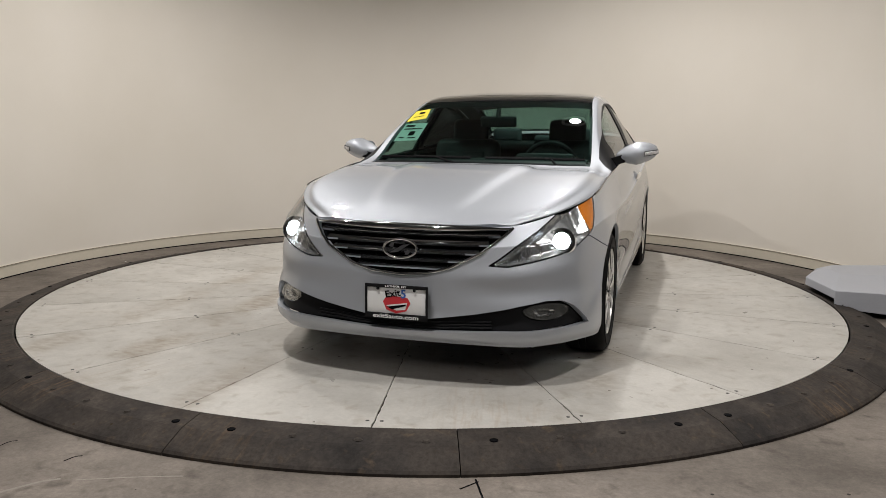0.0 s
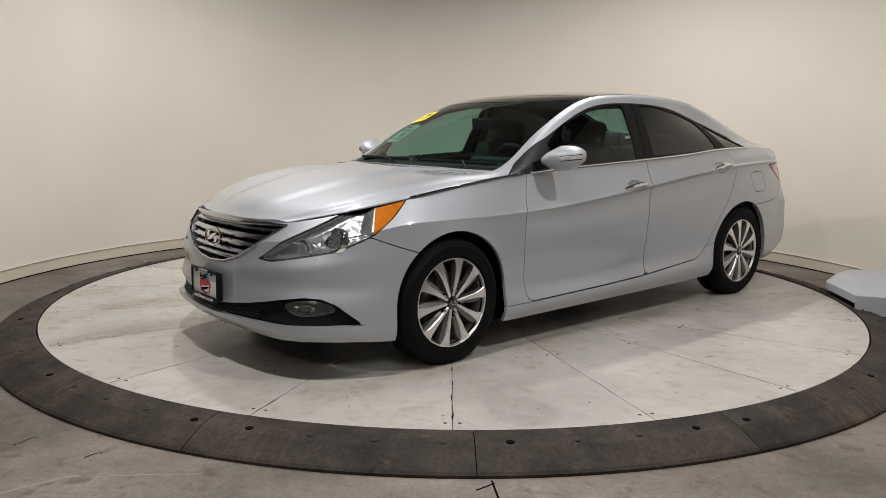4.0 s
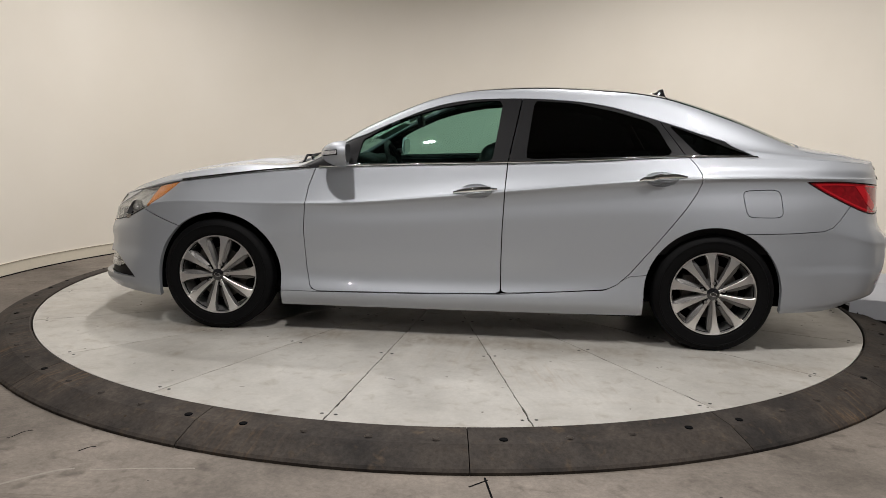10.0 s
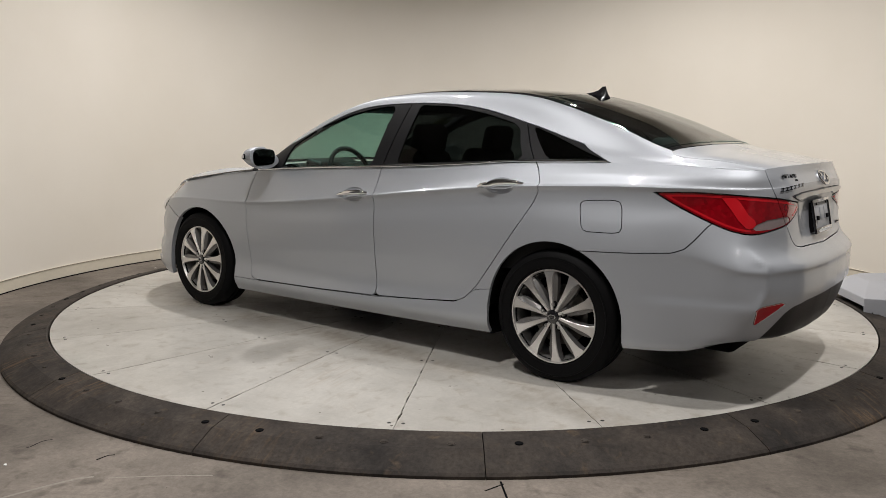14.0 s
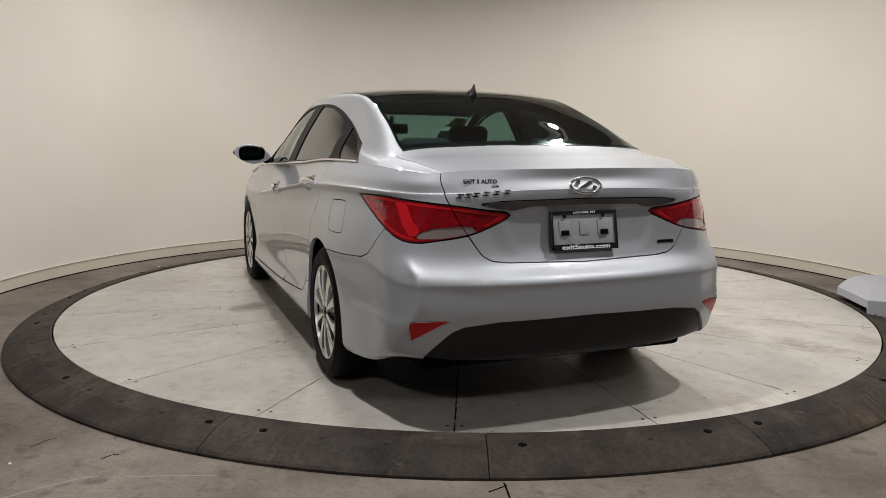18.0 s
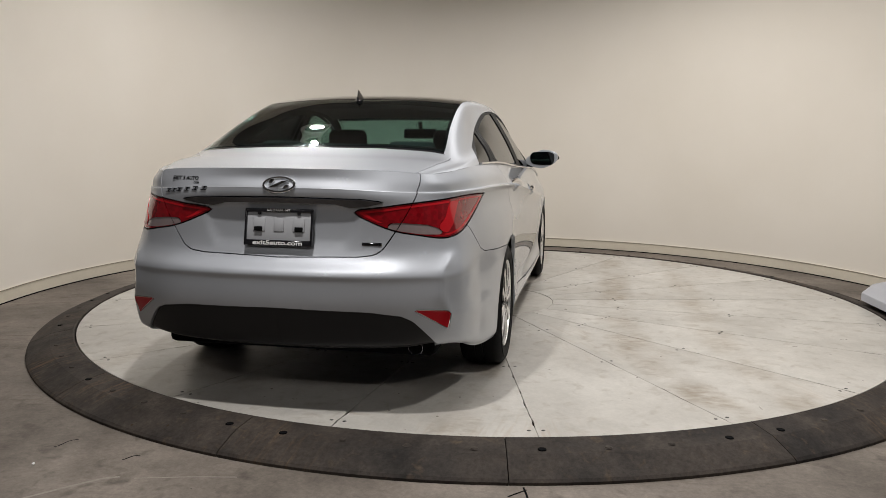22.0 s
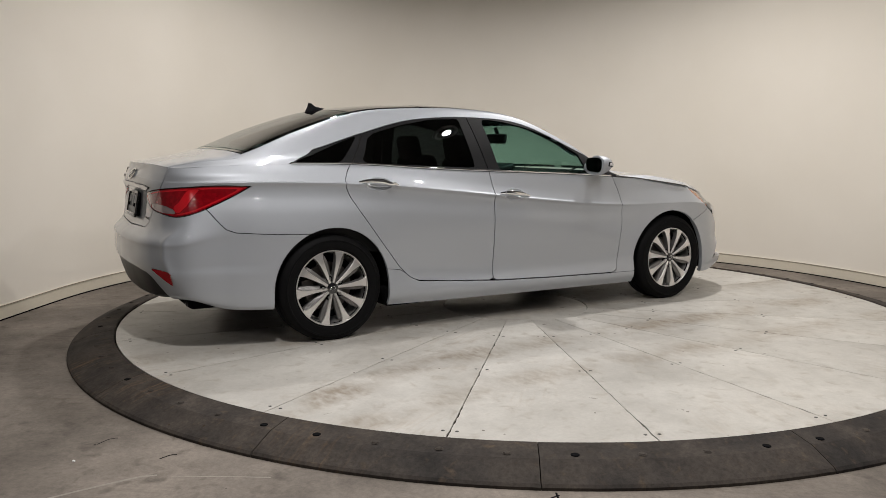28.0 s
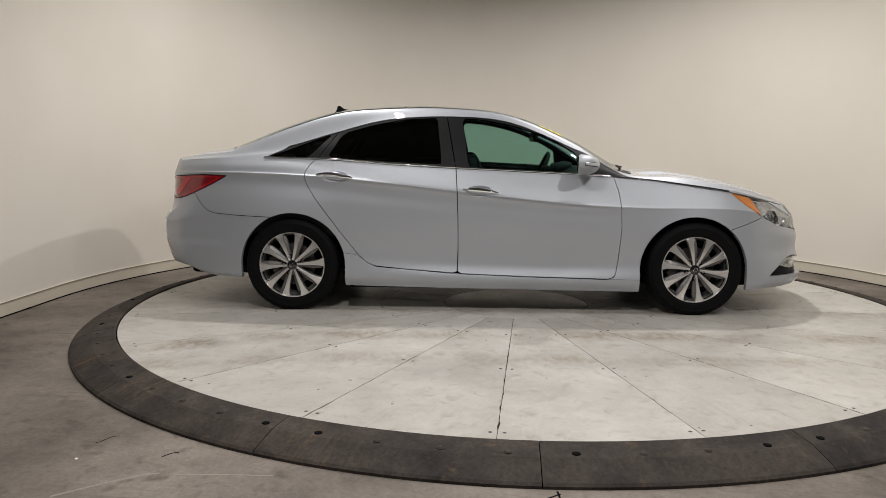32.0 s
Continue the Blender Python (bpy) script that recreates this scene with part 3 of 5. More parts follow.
def build_ramp():
    ramp = thing("ramp_ring", "dark worn rubber ramp ring round the turntable", "ramp")
    count, first_joint = 16, -88.0
    step = 360 / count
    verts, faces = [], []
    steps, gap = 10, 0.004
    inner, outer = 2.766, RING_R
    prof = [(inner, FLOOR_Z), (inner, 0.004), (inner + 0.010, 0.009), (2.90, -0.010), (outer - 0.012, FLOOR_Z + 0.022), (outer, FLOOR_Z + 0.012), (outer, FLOOR_Z)]
    n = len(prof)
    for k in range(steps + 1):
        for r, z in prof:
            a = radians(step * k / steps)
            pull = gap / 2 / r
            a = min(max(a, pull), radians(step) - pull)
            verts.append((r * math.cos(a), r * math.sin(a), z))
    for k in range(steps):
        for j in range(n):
            w = (j + 1) % n
            faces.append((k * n + j, k * n + n + j, k * n + n + w, k * n + w))
    faces += [tuple(range(n)), tuple(steps * n + j for j in range(n))[::-1]]
    bm = mesh_bm(verts, faces)
    bmesh.ops.recalc_face_normals(bm, faces=bm.faces[:])
    segment = part("ramp_segment", bm, RUBBER, ramp, smooth=False)
    v, f = spin_profile([(0.0, 0.004), (0.012, 0.004), (0.016, 0.0), (0.019, 0.0)], 12, "z")
    bolt = part("bolt", mesh_bm(v, f), RUBBER, ramp)
    v, f = spin_profile([(0.0, 0.002), (0.013, 0.0022), (0.017, 0.0012), (0.019, -0.002)], 12, "z")
    hole = bpy.data.meshes.new("bolt_hole")
    hole.from_pydata(v, [], f)
    hole.materials.append(DARK)
    for k in range(count):
        ob = segment if k == 0 else new("ramp_segment", segment.data)
        ob.parent, ob.rotation_euler.z = ramp, radians(first_joint + step * k)
    # bolts all round; those beside a joint have lost their plugs and show as dark holes
    for k in range(68):
        turn = -90.5 + 360 / 68 * k
        off = (turn - first_joint + step / 2) % step - step / 2
        b = bolt if k == 0 else new("bolt_hole", hole) if abs(off) < 4.2 and k % 7 else new("bolt", bolt.data)
        b.parent = ramp
        b.location = (2.866 * math.cos(radians(turn)), 2.866 * math.sin(radians(turn)), -0.0045)
    v, f = spin_profile([(0.0, 0.003), (0.008, 0.003), (0.010, 0.0)], 10, "z")
    fleck = part("paper_fleck", mesh_bm(v, f), WHITE, None, "small white paper scrap on the ramp")
    tagged(fleck, category="scrap")
    fleck.location = (0.77, -2.806, -0.026)
    return ramp


def build_drive_box():
    """The grey sheet-steel housing of the drive, which reaches over the ramp."""
    b = thing("drive_housing", "grey painted steel drive housing with chamfered top, over the ramp", "machine housing")
    rim, top = 0.100, 0.155
    # plan of the shoulder and of the flat top; two skirts hang from the shoulder
    edge = [(2.77, 0.0), (2.74, -0.50), (3.60, -0.80), (3.60, 0.36), (3.02, 0.36)]
    flat = [(2.955, 0.10), (2.945, -0.15), (3.60, -0.32), (3.60, 0.20), (3.06, 0.20)]
    low = [0.045, 0.045, FLOOR_Z + 0.004, FLOOR_Z + 0.004, 0.045]
    k = len(edge)
    verts = [(x, y, z) for (x, y), z in zip(edge, low)] + [(x, y, rim) for x, y in edge] + [(x, y, top) for x, y in flat]
    verts.append((2.742, -0.502, FLOOR_Z + 0.06))
    faces = [tuple(range(2 * k, 3 * k)), (1, 3 * k, 2, k + 2, k + 1)]
    for i in range(k):
        j = (i + 1) % k
        faces.append((k + i, k + j, 2 * k + j, 2 * k + i))
        if i != 1:
            faces.append((i, j, k + j, k + i))
    bm = mesh_bm(verts, faces)
    bmesh.ops.recalc_face_normals(bm, faces=bm.faces[:])
    bmesh.ops.bevel(bm, geom=[e for e in bm.edges if len(e.link_faces) == 2], offset=0.004, segments=1, affect="EDGES")
    part("cover", bm, BOX_GREY, b, smooth=False)
    slot = box((0.006, 0.006, 0.016), (2.79, -0.522, 0.0))
    part("slot", slot, DARK, b)
    # near-black filler, added so the hollow under the cover looks shaded
    part("dark_filler", box((0.62, 0.5, 0.15), (3.20, -0.13, FLOOR_Z + 0.08), bevel=0.01), DARK, b)
    return b


DECK = build_turntable()
PLATE.node_tree.nodes["deck_place"].object = DECK
build_ramp()
build_drive_box()


def build_floor_joint():
    """Saw cuts in the slab, and small litter."""
    for pts in ([(-3.6, -1.93), (-3.02, -1.90)], [(0.16, -3.04), (0.42, -5.2)]):
        tagged(part("floor_joint", tube([(x, y, FLOOR_Z + 0.0005) for x, y in pts], 0.004, 6, False, 0.25), DARK, None), "dark saw-cut joint in the slab", kind="structure")
    # pale scratches where the ramp was dragged, and short dark cracks beside it
    for pts, half, mat in (([(-1.66, -3.28), (-1.53, -3.16), (-1.42, -3.07), (-1.36, -3.045)], 0.007, SCRATCH), ([(-1.30, -3.055), (-1.10, -3.03), (-0.92, -3.02)], 0.004, SCRATCH),
                           ([(-1.42, -2.89), (-1.395, -2.85), (-1.37, -2.84)], 0.004, DARK), ([(-1.75, -2.77), (-1.73, -2.71), (-1.70, -2.69)], 0.003, DARK), ([(0.10, -3.12), (0.17, -3.06)], 0.004, DARK)):
        bm = tube([(x, y, FLOOR_Z + 0.0006) for x, y in smoothline(pts, 4)], half, 6, False, 0.10)
        tagged(part("floor_scratch", bm, mat, None), "pale scratch in the concrete slab" if mat is SCRATCH else "short dark crack in the concrete slab", kind="structure")
    for x, y, mat, what in ((2.42, -2.62, RED_PRINT, "small red plastic scrap on the concrete floor"), (-0.95, -3.35, WHITE, "small white paper scrap on the concrete floor"), (-1.75, -2.95, WHITE, "small white paper scrap on the concrete floor"), (-2.9, 1.55, WHITE, "pale debris by the wall on the floor")):
        bm = prism(rounded([(-.009, -.004), (.006, -.006), (.010, .004), (-.004, .007)], 1), 0.003, (x, y, FLOOR_Z + 0.0005), (0, 0, 40 * x))
        tagged(part("floor_scrap", bm, mat, None, what), category="scrap", group="scraps on the floor")


def build_downlights():
    v, f = spin_profile([(0.135, 0.0), (0.165, -0.004), (0.175, 0.012), (0.175, 0.05), (0.135, 0.05)], 32, "z", True)
    first = None
    for lx, ly, _ in LAMPS:
        if first is None:
            first = thing("ceiling_downlight", "round white recessed ceiling downlight", "ceiling light", "downlights over the stage", at=pose(lx, ly, CEILING_Z - 0.052))
            part("trim_ring", mesh_bm(v, f), WHITE, first)
        else:
            copy_thing(first, pose(lx, ly, CEILING_Z - 0.052))


build_floor_joint()
build_downlights()


# ---- the car: lofted panels ----
# Body frame: x forward, y to the car's left, z up, origin on the ground between the axles.
class Sheet:
    """A surface patch: vertices with x, y, z, two parameters and a normal; faces clipped by fields."""

    def __init__(self, data, faces):
        self.d, self.f = data, faces

    @classmethod
    def net(cls, rows, nu, nv, flip=False):
        a = np.array(rows, float)                       # rows across, columns along
        dense, v = catmull(a, nv)
        dense, u = catmull(dense.transpose(1, 0, 2), nu)  # along, across, 3
        du, dv = np.gradient(dense, axis=0), np.gradient(dense, axis=1)
        nor = np.cross(du, dv)
        nor /= np.linalg.norm(nor, axis=2, keepdims=True) + 1e-12
        if flip:
            nor = -nor
        U, V = np.meshgrid(u, v, indexing="ij")
        data = np.concatenate([dense, U[..., None], V[..., None], nor], axis=2)
        m, k = U.shape
        faces = []
        for i in range(m - 1):
            for j in range(k - 1):
                q = (i * k + j, (i + 1) * k + j, (i + 1) * k + j + 1, i * k + j + 1)
                faces.append(q[::-1] if flip else q)
        return cls(data.reshape(-1, 8), faces)

    x = property(lambda s: s.d[:, 0])
    y = property(lambda s: s.d[:, 1])
    z = property(lambda s: s.d[:, 2])
    u = property(lambda s: s.d[:, 3])
    v = property(lambda s: s.d[:, 4])

    def keep(self, field):
        """The part on which field(sheet) < 0."""
        g = field(self)
        data, faces, made = list(self.d), [], {}
        neg = g < 0
        for f in self.f:
            inside = [neg[i] for i in f]
            if all(inside):
                faces.append(f)
                continue
            if not any(inside):
                continue
            out = []
            for a, b in zip(f, f[1:] + f[:1]):
                if neg[a]:
                    out.append(a)
                if neg[a] != neg[b]:
                    key = (min(a, b), max(a, b))
                    if key not in made:
                        t = g[key[0]] / (g[key[0]] - g[key[1]])
                        made[key] = len(data)
                        data.append(self.d[key[0]] * (1 - t) + self.d[key[1]] * t)
                    out.append(made[key])
            if len(out) > 2:
                faces.append(tuple(out))
        return Sheet(np.array(data), faces)

    def raised(self, h):
        d = self.d.copy()
        d[:, :3] += d[:, 5:] * h
        return Sheet(d, self.f)

    def mirrored(self):
        d = self.d.copy()
        d[:, 1] *= -1
        d[:, 6] *= -1
        return Sheet(d, [f[::-1] for f in self.f])

    def both(self):
        o = self.mirrored()
        k = len(self.d)
        return Sheet(np.concatenate([self.d, o.d]), self.f + [tuple(i + k for i in f) for f in o.f])

    def build(self, name, mat, parent, depth=0.018, label="", smooth_turns=0):
        """A mesh with a flange turned in along its rim."""
        used = sorted({i for f in self.f for i in f})
        seen, where, pts, nrm = {}, {}, [], []
        for i in used:
            key = tuple(np.round(self.d[i, :3], 4))
            if key not in seen:
                seen[key] = len(pts)
                pts.append(self.d[i, :3])
                nrm.append(self.d[i, 5:])
            where[i] = seen[key]
        faces = []
        for f in self.f:
            g = [where[i] for i in f]
            g = [a for a, b in zip(g, g[1:] + g[:1]) if a != b]
            if len(set(g)) > 2 and len(set(g)) == len(g):
                faces.append(tuple(g))
        count = {}
        for f in faces:
            for a, b in zip(f, f[1:] + f[:1]):
                count.setdefault((min(a, b), max(a, b)), []).append((a, b))
        pts = [tuple(p) for p in pts]
        if depth:
            rim = {}
            for e in [c[0] for c in count.values() if len(c) == 1]:
                ids = []
                for i in e:
                    if i not in rim:
                        p, q = Vector(pts[i]), Vector(nrm[i]).normalized()
                        rim[i] = (len(pts), len(pts) + 1)
                        pts += [tuple(p), tuple(p - q * depth)]
                    ids.append(rim[i])
                (a0, a1), (b0, b1) = ids
                faces.append((b0, a0, a1, b1))
        ob = link(name, pts, faces, mat, parent, True, label)
        return ob


def poly(points, pick, grow=0.0):
    """Field of a closed outline: negative inside. pick gives the two coordinates of a sheet."""
    P = np.array(points, float)
    Q = np.roll(P, -1, axis=0)

    def field(s):
        a, b = pick(s)
        best = np.full(len(a), 1e9)
        odd = np.zeros(len(a), bool)
        for (px, py), (qx, qy) in zip(P, Q):
            ex, ey = qx - px, qy - py
            t = np.clip(((a - px) * ex + (b - py) * ey) / (ex * ex + ey * ey + 1e-12), 0, 1)
            best = np.minimum(best, np.hypot(a - px - t * ex, b - py - t * ey))
            cross = (py > b) != (qy > b)
            with np.errstate(divide="ignore", invalid="ignore"):
                odd ^= cross & (a < px + (b - py) * ex / (qy - py if qy != py else 1e-12))
        return np.where(odd, -best, best) - grow
    return field


def outside(field, gap=0.0):
    return lambda s: -field(s) + gap


XZ = lambda s: (s.x, s.z)
UZ = lambda s: (s.u * 0.2, s.z)

# lines of the top: along the middle, the roof rail, the window head and the belt
MIDDLE = [(2.215, 0, .748), (2.05, 0, .820), (1.65, 0, .912), (1.30, 0, .960), (1.02, 0, .986), (.62, 0, 1.205), (.16, 0, 1.390), (-.30, 0, 1.452),
          (-.75, 0, 1.452), (-1.15, 0, 1.415), (-1.55, 0, 1.300), (-1.93, 0, 1.150), (-2.15, 0, 1.100), (-2.36, 0, 1.062)]
RAIL = [(2.15, .40, .755), (1.95, .60, .822), (1.68, .70, .896), (1.32, .72, .950), (.92, .705, .978), (.55, .662, 1.190), (.12, .603, 1.370), (-.30, .584, 1.418),
        (-.75, .578, 1.412), (-1.12, .580, 1.372), (-1.50, .600, 1.255), (-1.86, .630, 1.118), (-2.10, .610, 1.085), (-2.29, .560, 1.049)]
HEAD = [(2.135, .45, .751), (1.925, .645, .812), (1.66, .755, .881), (1.31, .775, .929), (.95, .768, .957), (.56, .708, 1.152), (.12, .652, 1.330), (-.30, .638, 1.370),
        (-.75, .636, 1.345), (-1.12, .648, 1.252), (-1.50, .690, 1.140), (-1.86, .695, 1.085), (-2.10, .660, 1.066), (-2.265, .600, 1.044)]
BELT = [(2.12, .50, .748), (1.90, .69, .800), (1.63, .805, .859), (1.30, .818, .905), (1.0, .826, .940), (.60, .828, .968), (.13, .832, .990), (-.30, .832, 1.008),
        (-.75, .822, 1.030), (-1.13, .800, 1.055), (-1.52, .765, 1.063), (-1.87, .740, 1.060), (-2.10, .702, 1.050), (-2.235, .640, 1.041)]


def blend(a, b, fy, fz, fx):
    return [(p[0] + (q[0] - p[0]) * fx, p[1] + (q[1] - p[1]) * fy, p[2] + (q[2] - p[2]) * fz) for p, q in zip(a, b)]


MIDSIDE = [(p[0], p[1] + (0.012 if k < 10 else 0.005), p[2]) for k, p in enumerate(blend(HEAD, BELT, 0.5, 0.5, 0.5))]
TOP = Sheet.net([MIDDLE, blend(MIDDLE, RAIL, .45, .10, .2), blend(MIDDLE, RAIL, .82, .46, .66), RAIL, HEAD, MIDSIDE, BELT], 8, 14, flip=True)

# lines round the flank, from the nose's middle to the tail's middle
FLANK = [
    [(2.215, 0, .745), (2.195, .25, .745), (2.12, .50, .746), (1.92, .68, .793), (1.78, .755, .823), (1.62, .806, .858), (1.4, .815, .890), (1.03, .825, .936), (.6, .828, .966), (0, .832, .993),
     (-.6, .825, 1.020), (-1.04, .808, 1.048), (-1.4, .780, 1.061), (-1.75, .750, 1.062), (-2.02, .722, 1.054), (-2.235, .640, 1.041), (-2.308, .5, 1.053), (-2.346, .252, 1.0607), (-2.36, 0, 1.062)],
    [(2.275, 0, .650), (2.262, .25, .650), (2.195, .50, .660), (2.06, .68, .680), (1.90, .80, .705), (1.68, .862, .740), (1.4, .882, .748), (1.03, .886, .748), (.6, .892, .768), (0, .897, .825),
     (-.6, .897, .890), (-1.04, .890, .932), (-1.4, .868, .952), (-1.75, .835, .962), (-2.02, .785, .962), (-2.24, .675, .960), (-2.345, .5, .965), (-2.375, .25, .975), (-2.38, 0, .975)],
    [(2.295, 0, .520), (2.283, .25, .520), (2.222, .52, .530), (2.10, .69, .550), (1.93, .80, .570), (1.70, .872, .580), (1.4, .905, .62), (1.03, .885, .58), (.6, .878, .56), (0, .878, .58),
     (-.6, .882, .62), (-1.04, .890, .65), (-1.4, .902, .68), (-1.75, .878, .68), (-2.02, .825, .69), (-2.262, .768, .635), (-2.412, .555, .632), (-2.455, .25, .630), (-2.463, 0, .630)],
    [(2.302, 0, .36), (2.290, .28, .36), (2.238, .54, .365), (2.125, .71, .375), (1.95, .82, .385), (1.72, .880, .395), (1.4, .905, .42), (1.03, .872, .36), (.6, .858, .34), (0, .858, .345),
     (-.6, .864, .37), (-1.04, .882, .42), (-1.4, .905, .45), (-1.75, .880, .45), (-2.02, .830, .46), (-2.265, .770, .47), (-2.41, .56, .47), (-2.455, .26, .47), (-2.465, 0, .47)],
    [(2.315, 0, .255), (2.303, .28, .255), (2.25, .56, .255), (2.14, .72, .255), (1.96, .825, .25), (1.75, .880, .24), (1.4, .90, .24), (1.02, .888, .235), (.6, .888, .235), (0, .888, .24),
     (-.6, .888, .25), (-1.03, .888, .25), (-1.4, .90, .28), (-1.77, .872, .27), (-2.02, .822, .29), (-2.24, .762, .33), (-2.37, .56, .32), (-2.41, .26, .31), (-2.42, 0, .31)],
    [(2.27, 0, .20), (2.26, .28, .20), (2.21, .55, .195), (2.10, .70, .195), (1.93, .81, .19), (1.75, .865, .18), (1.4, .88, .17), (1.01, .858, .16), (.6, .858, .162), (0, .858, .166),
     (-.6, .858, .172), (-1.02, .856, .18), (-1.4, .88, .20), (-1.78, .855, .225), (-2.02, .80, .245), (-2.20, .735, .30), (-2.33, .54, .285), (-2.37, .25, .275), (-2.38, 0, .275)],
]
# the sharp shoulder crease along doors and quarter panels
CREASE = [0, 0, 0, 0, 0, 0, 0, .12, .8, 1, 1, 1, 1, 1, .9, .5, .3, .2, .2]


def creased(rows):
    lerp = lambda a, b, t: [tuple(p + (q - p) * t for p, q in zip(u, v)) for u, v in zip(a, b)]
    push = lambda row, d: [(x, y + d * w, z) for (x, y, z), w in zip(row, CREASE)]
    ledge = lerp(rows[1], rows[2], .62)
    # the tail's face: hollow under the deck's lip, standing back round the plate, stepping out to the bumper
    ledge[-4:] = [(-2.245, .735, .735), (-2.360, .535, .712), (-2.381, .25, .705), (-2.388, 0, .705)]
    face = lerp(rows[1], rows[2], .30)
    face[-3:] = [(-2.348, .515, .872), (-2.358, .25, .880), (-2.361, 0, .882)]
    upper = lerp(rows[1], rows[2], .10)
    upper[-3:] = [(-2.350, .505, .940), (-2.374, .25, .945), (-2.379, 0, .946)]
    lip = lerp(rows[0], rows[1], .55)
    lip[-3:] = [(-2.328, .5, 1.008), (-2.352, .25, 1.020), (-2.357, 0, 1.022)]
    for k in range(12, 16):
        lip[k] = (lip[k][0], lip[k][1] + 0.009, lip[k][2] + 0.006)
    brow = lerp(rows[2], rows[3], .28)
    brow[-4:] = [(x - .002, y, z) for x, y, z in brow[-4:]]
    return [rows[0], push(lip, -.006), push(lerp(rows[0], rows[1], .90), -.002), push(rows[1], .006), push(upper, -.007),
            push(face, -.010), ledge, rows[2], brow, *rows[3:]]


SIDE = Sheet.net(creased(FLANK), 18, 8, flip=True)


def sculpt(s):
    """The nose: a swelling under the lamps and a hollow over the lower intake."""
    wave = lambda a, m, w: np.exp(-((a - m) / w) ** 2)
    reach = np.clip((s.u - 0.9) / 0.8, 0, 1) * np.clip((4.9 - s.u) / 1.2, 0, 1)
    push = reach * (0.005 * wave(s.z, .535 + .02 * (s.u - 2), .04) - 0.009 * wave(s.z, .45, .045))
    tail = np.clip((s.u - 12.8) / 1.0, 0, 1) * np.clip((15.6 - s.u) / 0.6, 0, 1)
    push += tail * 0.006 * np.clip((.478 - s.z) / .02, 0, 1)
    # the bumper's corner edge, and the shallow recess round the plate
    crest = 15.38 - 4.2 * np.clip(s.z - .635, 0, 1) - 1.7 * np.clip(.53 - s.z, 0, .2)
    push += 0.017 * np.exp(-np.abs(s.u - crest) / 0.12) * np.clip((.715 - s.z) / .06, 0, 1) * np.clip((s.z - .38) / .09, 0, 1)
    recess = poly([(3.31, .912), (3.33, .80), (3.36, .735), (3.41, .722), (3.8, .716), (3.8, .912)], UZ)(s)
    push -= 0.006 * np.clip(-recess / .016, 0, 1) * (s.u > 16)
    s.d[:, :3] += s.d[:, 5:] * push[:, None]


def hood_folds(s):
    """The hood's raised middle: its two folds spread from the badge towards the windscreen's corners."""
    w = s.v - (0.72 + 0.13 * s.u)
    reach = np.clip((s.u - 0.15) / 0.9, 0, 1) * np.clip((3.95 - s.u) / 0.5, 0, 1) * (0.55 + 0.14 * s.u)
    s.d[:, 2] += 0.018 * reach * (1 - np.tanh(w / 0.11)) / 2 * (s.u < 4.0)


sculpt(SIDE)
hood_folds(TOP)


AXLE, HUB_Y, HUB_Z, TYRE_R = 1.405, 0.876, 0.321, 0.327


def spot(sheet, a, b, by="uz"):
    """Place and outward normal on a sheet, nearest to a pair of coordinates."""
    if by == "uz":
        d = (sheet.u - a) ** 2 * 0.04 + (sheet.z - b) ** 2
    elif by == "uv":
        d = (sheet.u - a) ** 2 + (sheet.v - b) ** 2 * 0.3
    else:
        d = (sheet.x - a) ** 2 + (sheet.z - b) ** 2
    k = np.argsort(d)[:4]
    w = 1 / (d[k] + 1e-6)
    w /= w.sum()
    r = (sheet.d[k] * w[:, None]).sum(0)
    return Vector(r[:3]), Vector(r[5:]).normalized()


def frame_on(place, normal, up=(0, 0, 1), lift=0.0):
    """A pose on a surface: local z along the normal, local y as near to up as can be."""
    z = Vector(normal).normalized()
    x = Vector(up).cross(z).normalized()
    y = z.cross(x)
    return Matrix.Translation(Vector(place) + z * lift) @ Matrix((x, y, z)).transposed().to_4x4()


def uz(points):
    return [(u * 0.2, z) for u, z in points]


def letters(text, size, mat, parent, m, name="lettering", depth=0.002, bold=False, width=None, label=""):
    """Raised lettering in the built-in font, turned into a mesh."""
    cu = bpy.data.curves.new("text", "FONT")
    cu.body, cu.size, cu.extrude, cu.align_x, cu.align_y = text, size, depth / 2, "CENTER", "CENTER"
    cu.offset = size * 0.022 if bold else 0
    cu.resolution_u = 3
    tmp = new("text", cu)
    bpy.context.view_layer.update()
    me = bpy.data.meshes.new_from_object(tmp.evaluated_get(bpy.context.evaluated_depsgraph_get()))
    bpy.data.objects.remove(tmp)
    xs = [p.co.x for p in me.vertices]
    k = width / (max(xs) - min(xs)) if width else 1
    me.transform(m @ Matrix.Diagonal((k, 1, 1, 1)))
    me.materials.clear()
    me.materials.append(mat)
    ob = new(name, me)
    ob.parent = parent
    return tagged(ob, label)


def moved(bm, m):
    bmesh.ops.transform(bm, matrix=m, verts=bm.verts[:])
    if m.determinant() < 0:
        bmesh.ops.reverse_faces(bm, faces=bm.faces[:])
    return bm


def ring_bm(a, b, tube_r, n=40, flat=1.0):
    return tube([(a * math.cos(2 * math.pi * i / n), b * math.sin(2 * math.pi * i / n), 0) for i in range(n)], tube_r, 8, True, flat)


def flip_y(bm, m):
    return moved(bm, Matrix.Diagonal((1, -1, 1, 1))) if m else bm


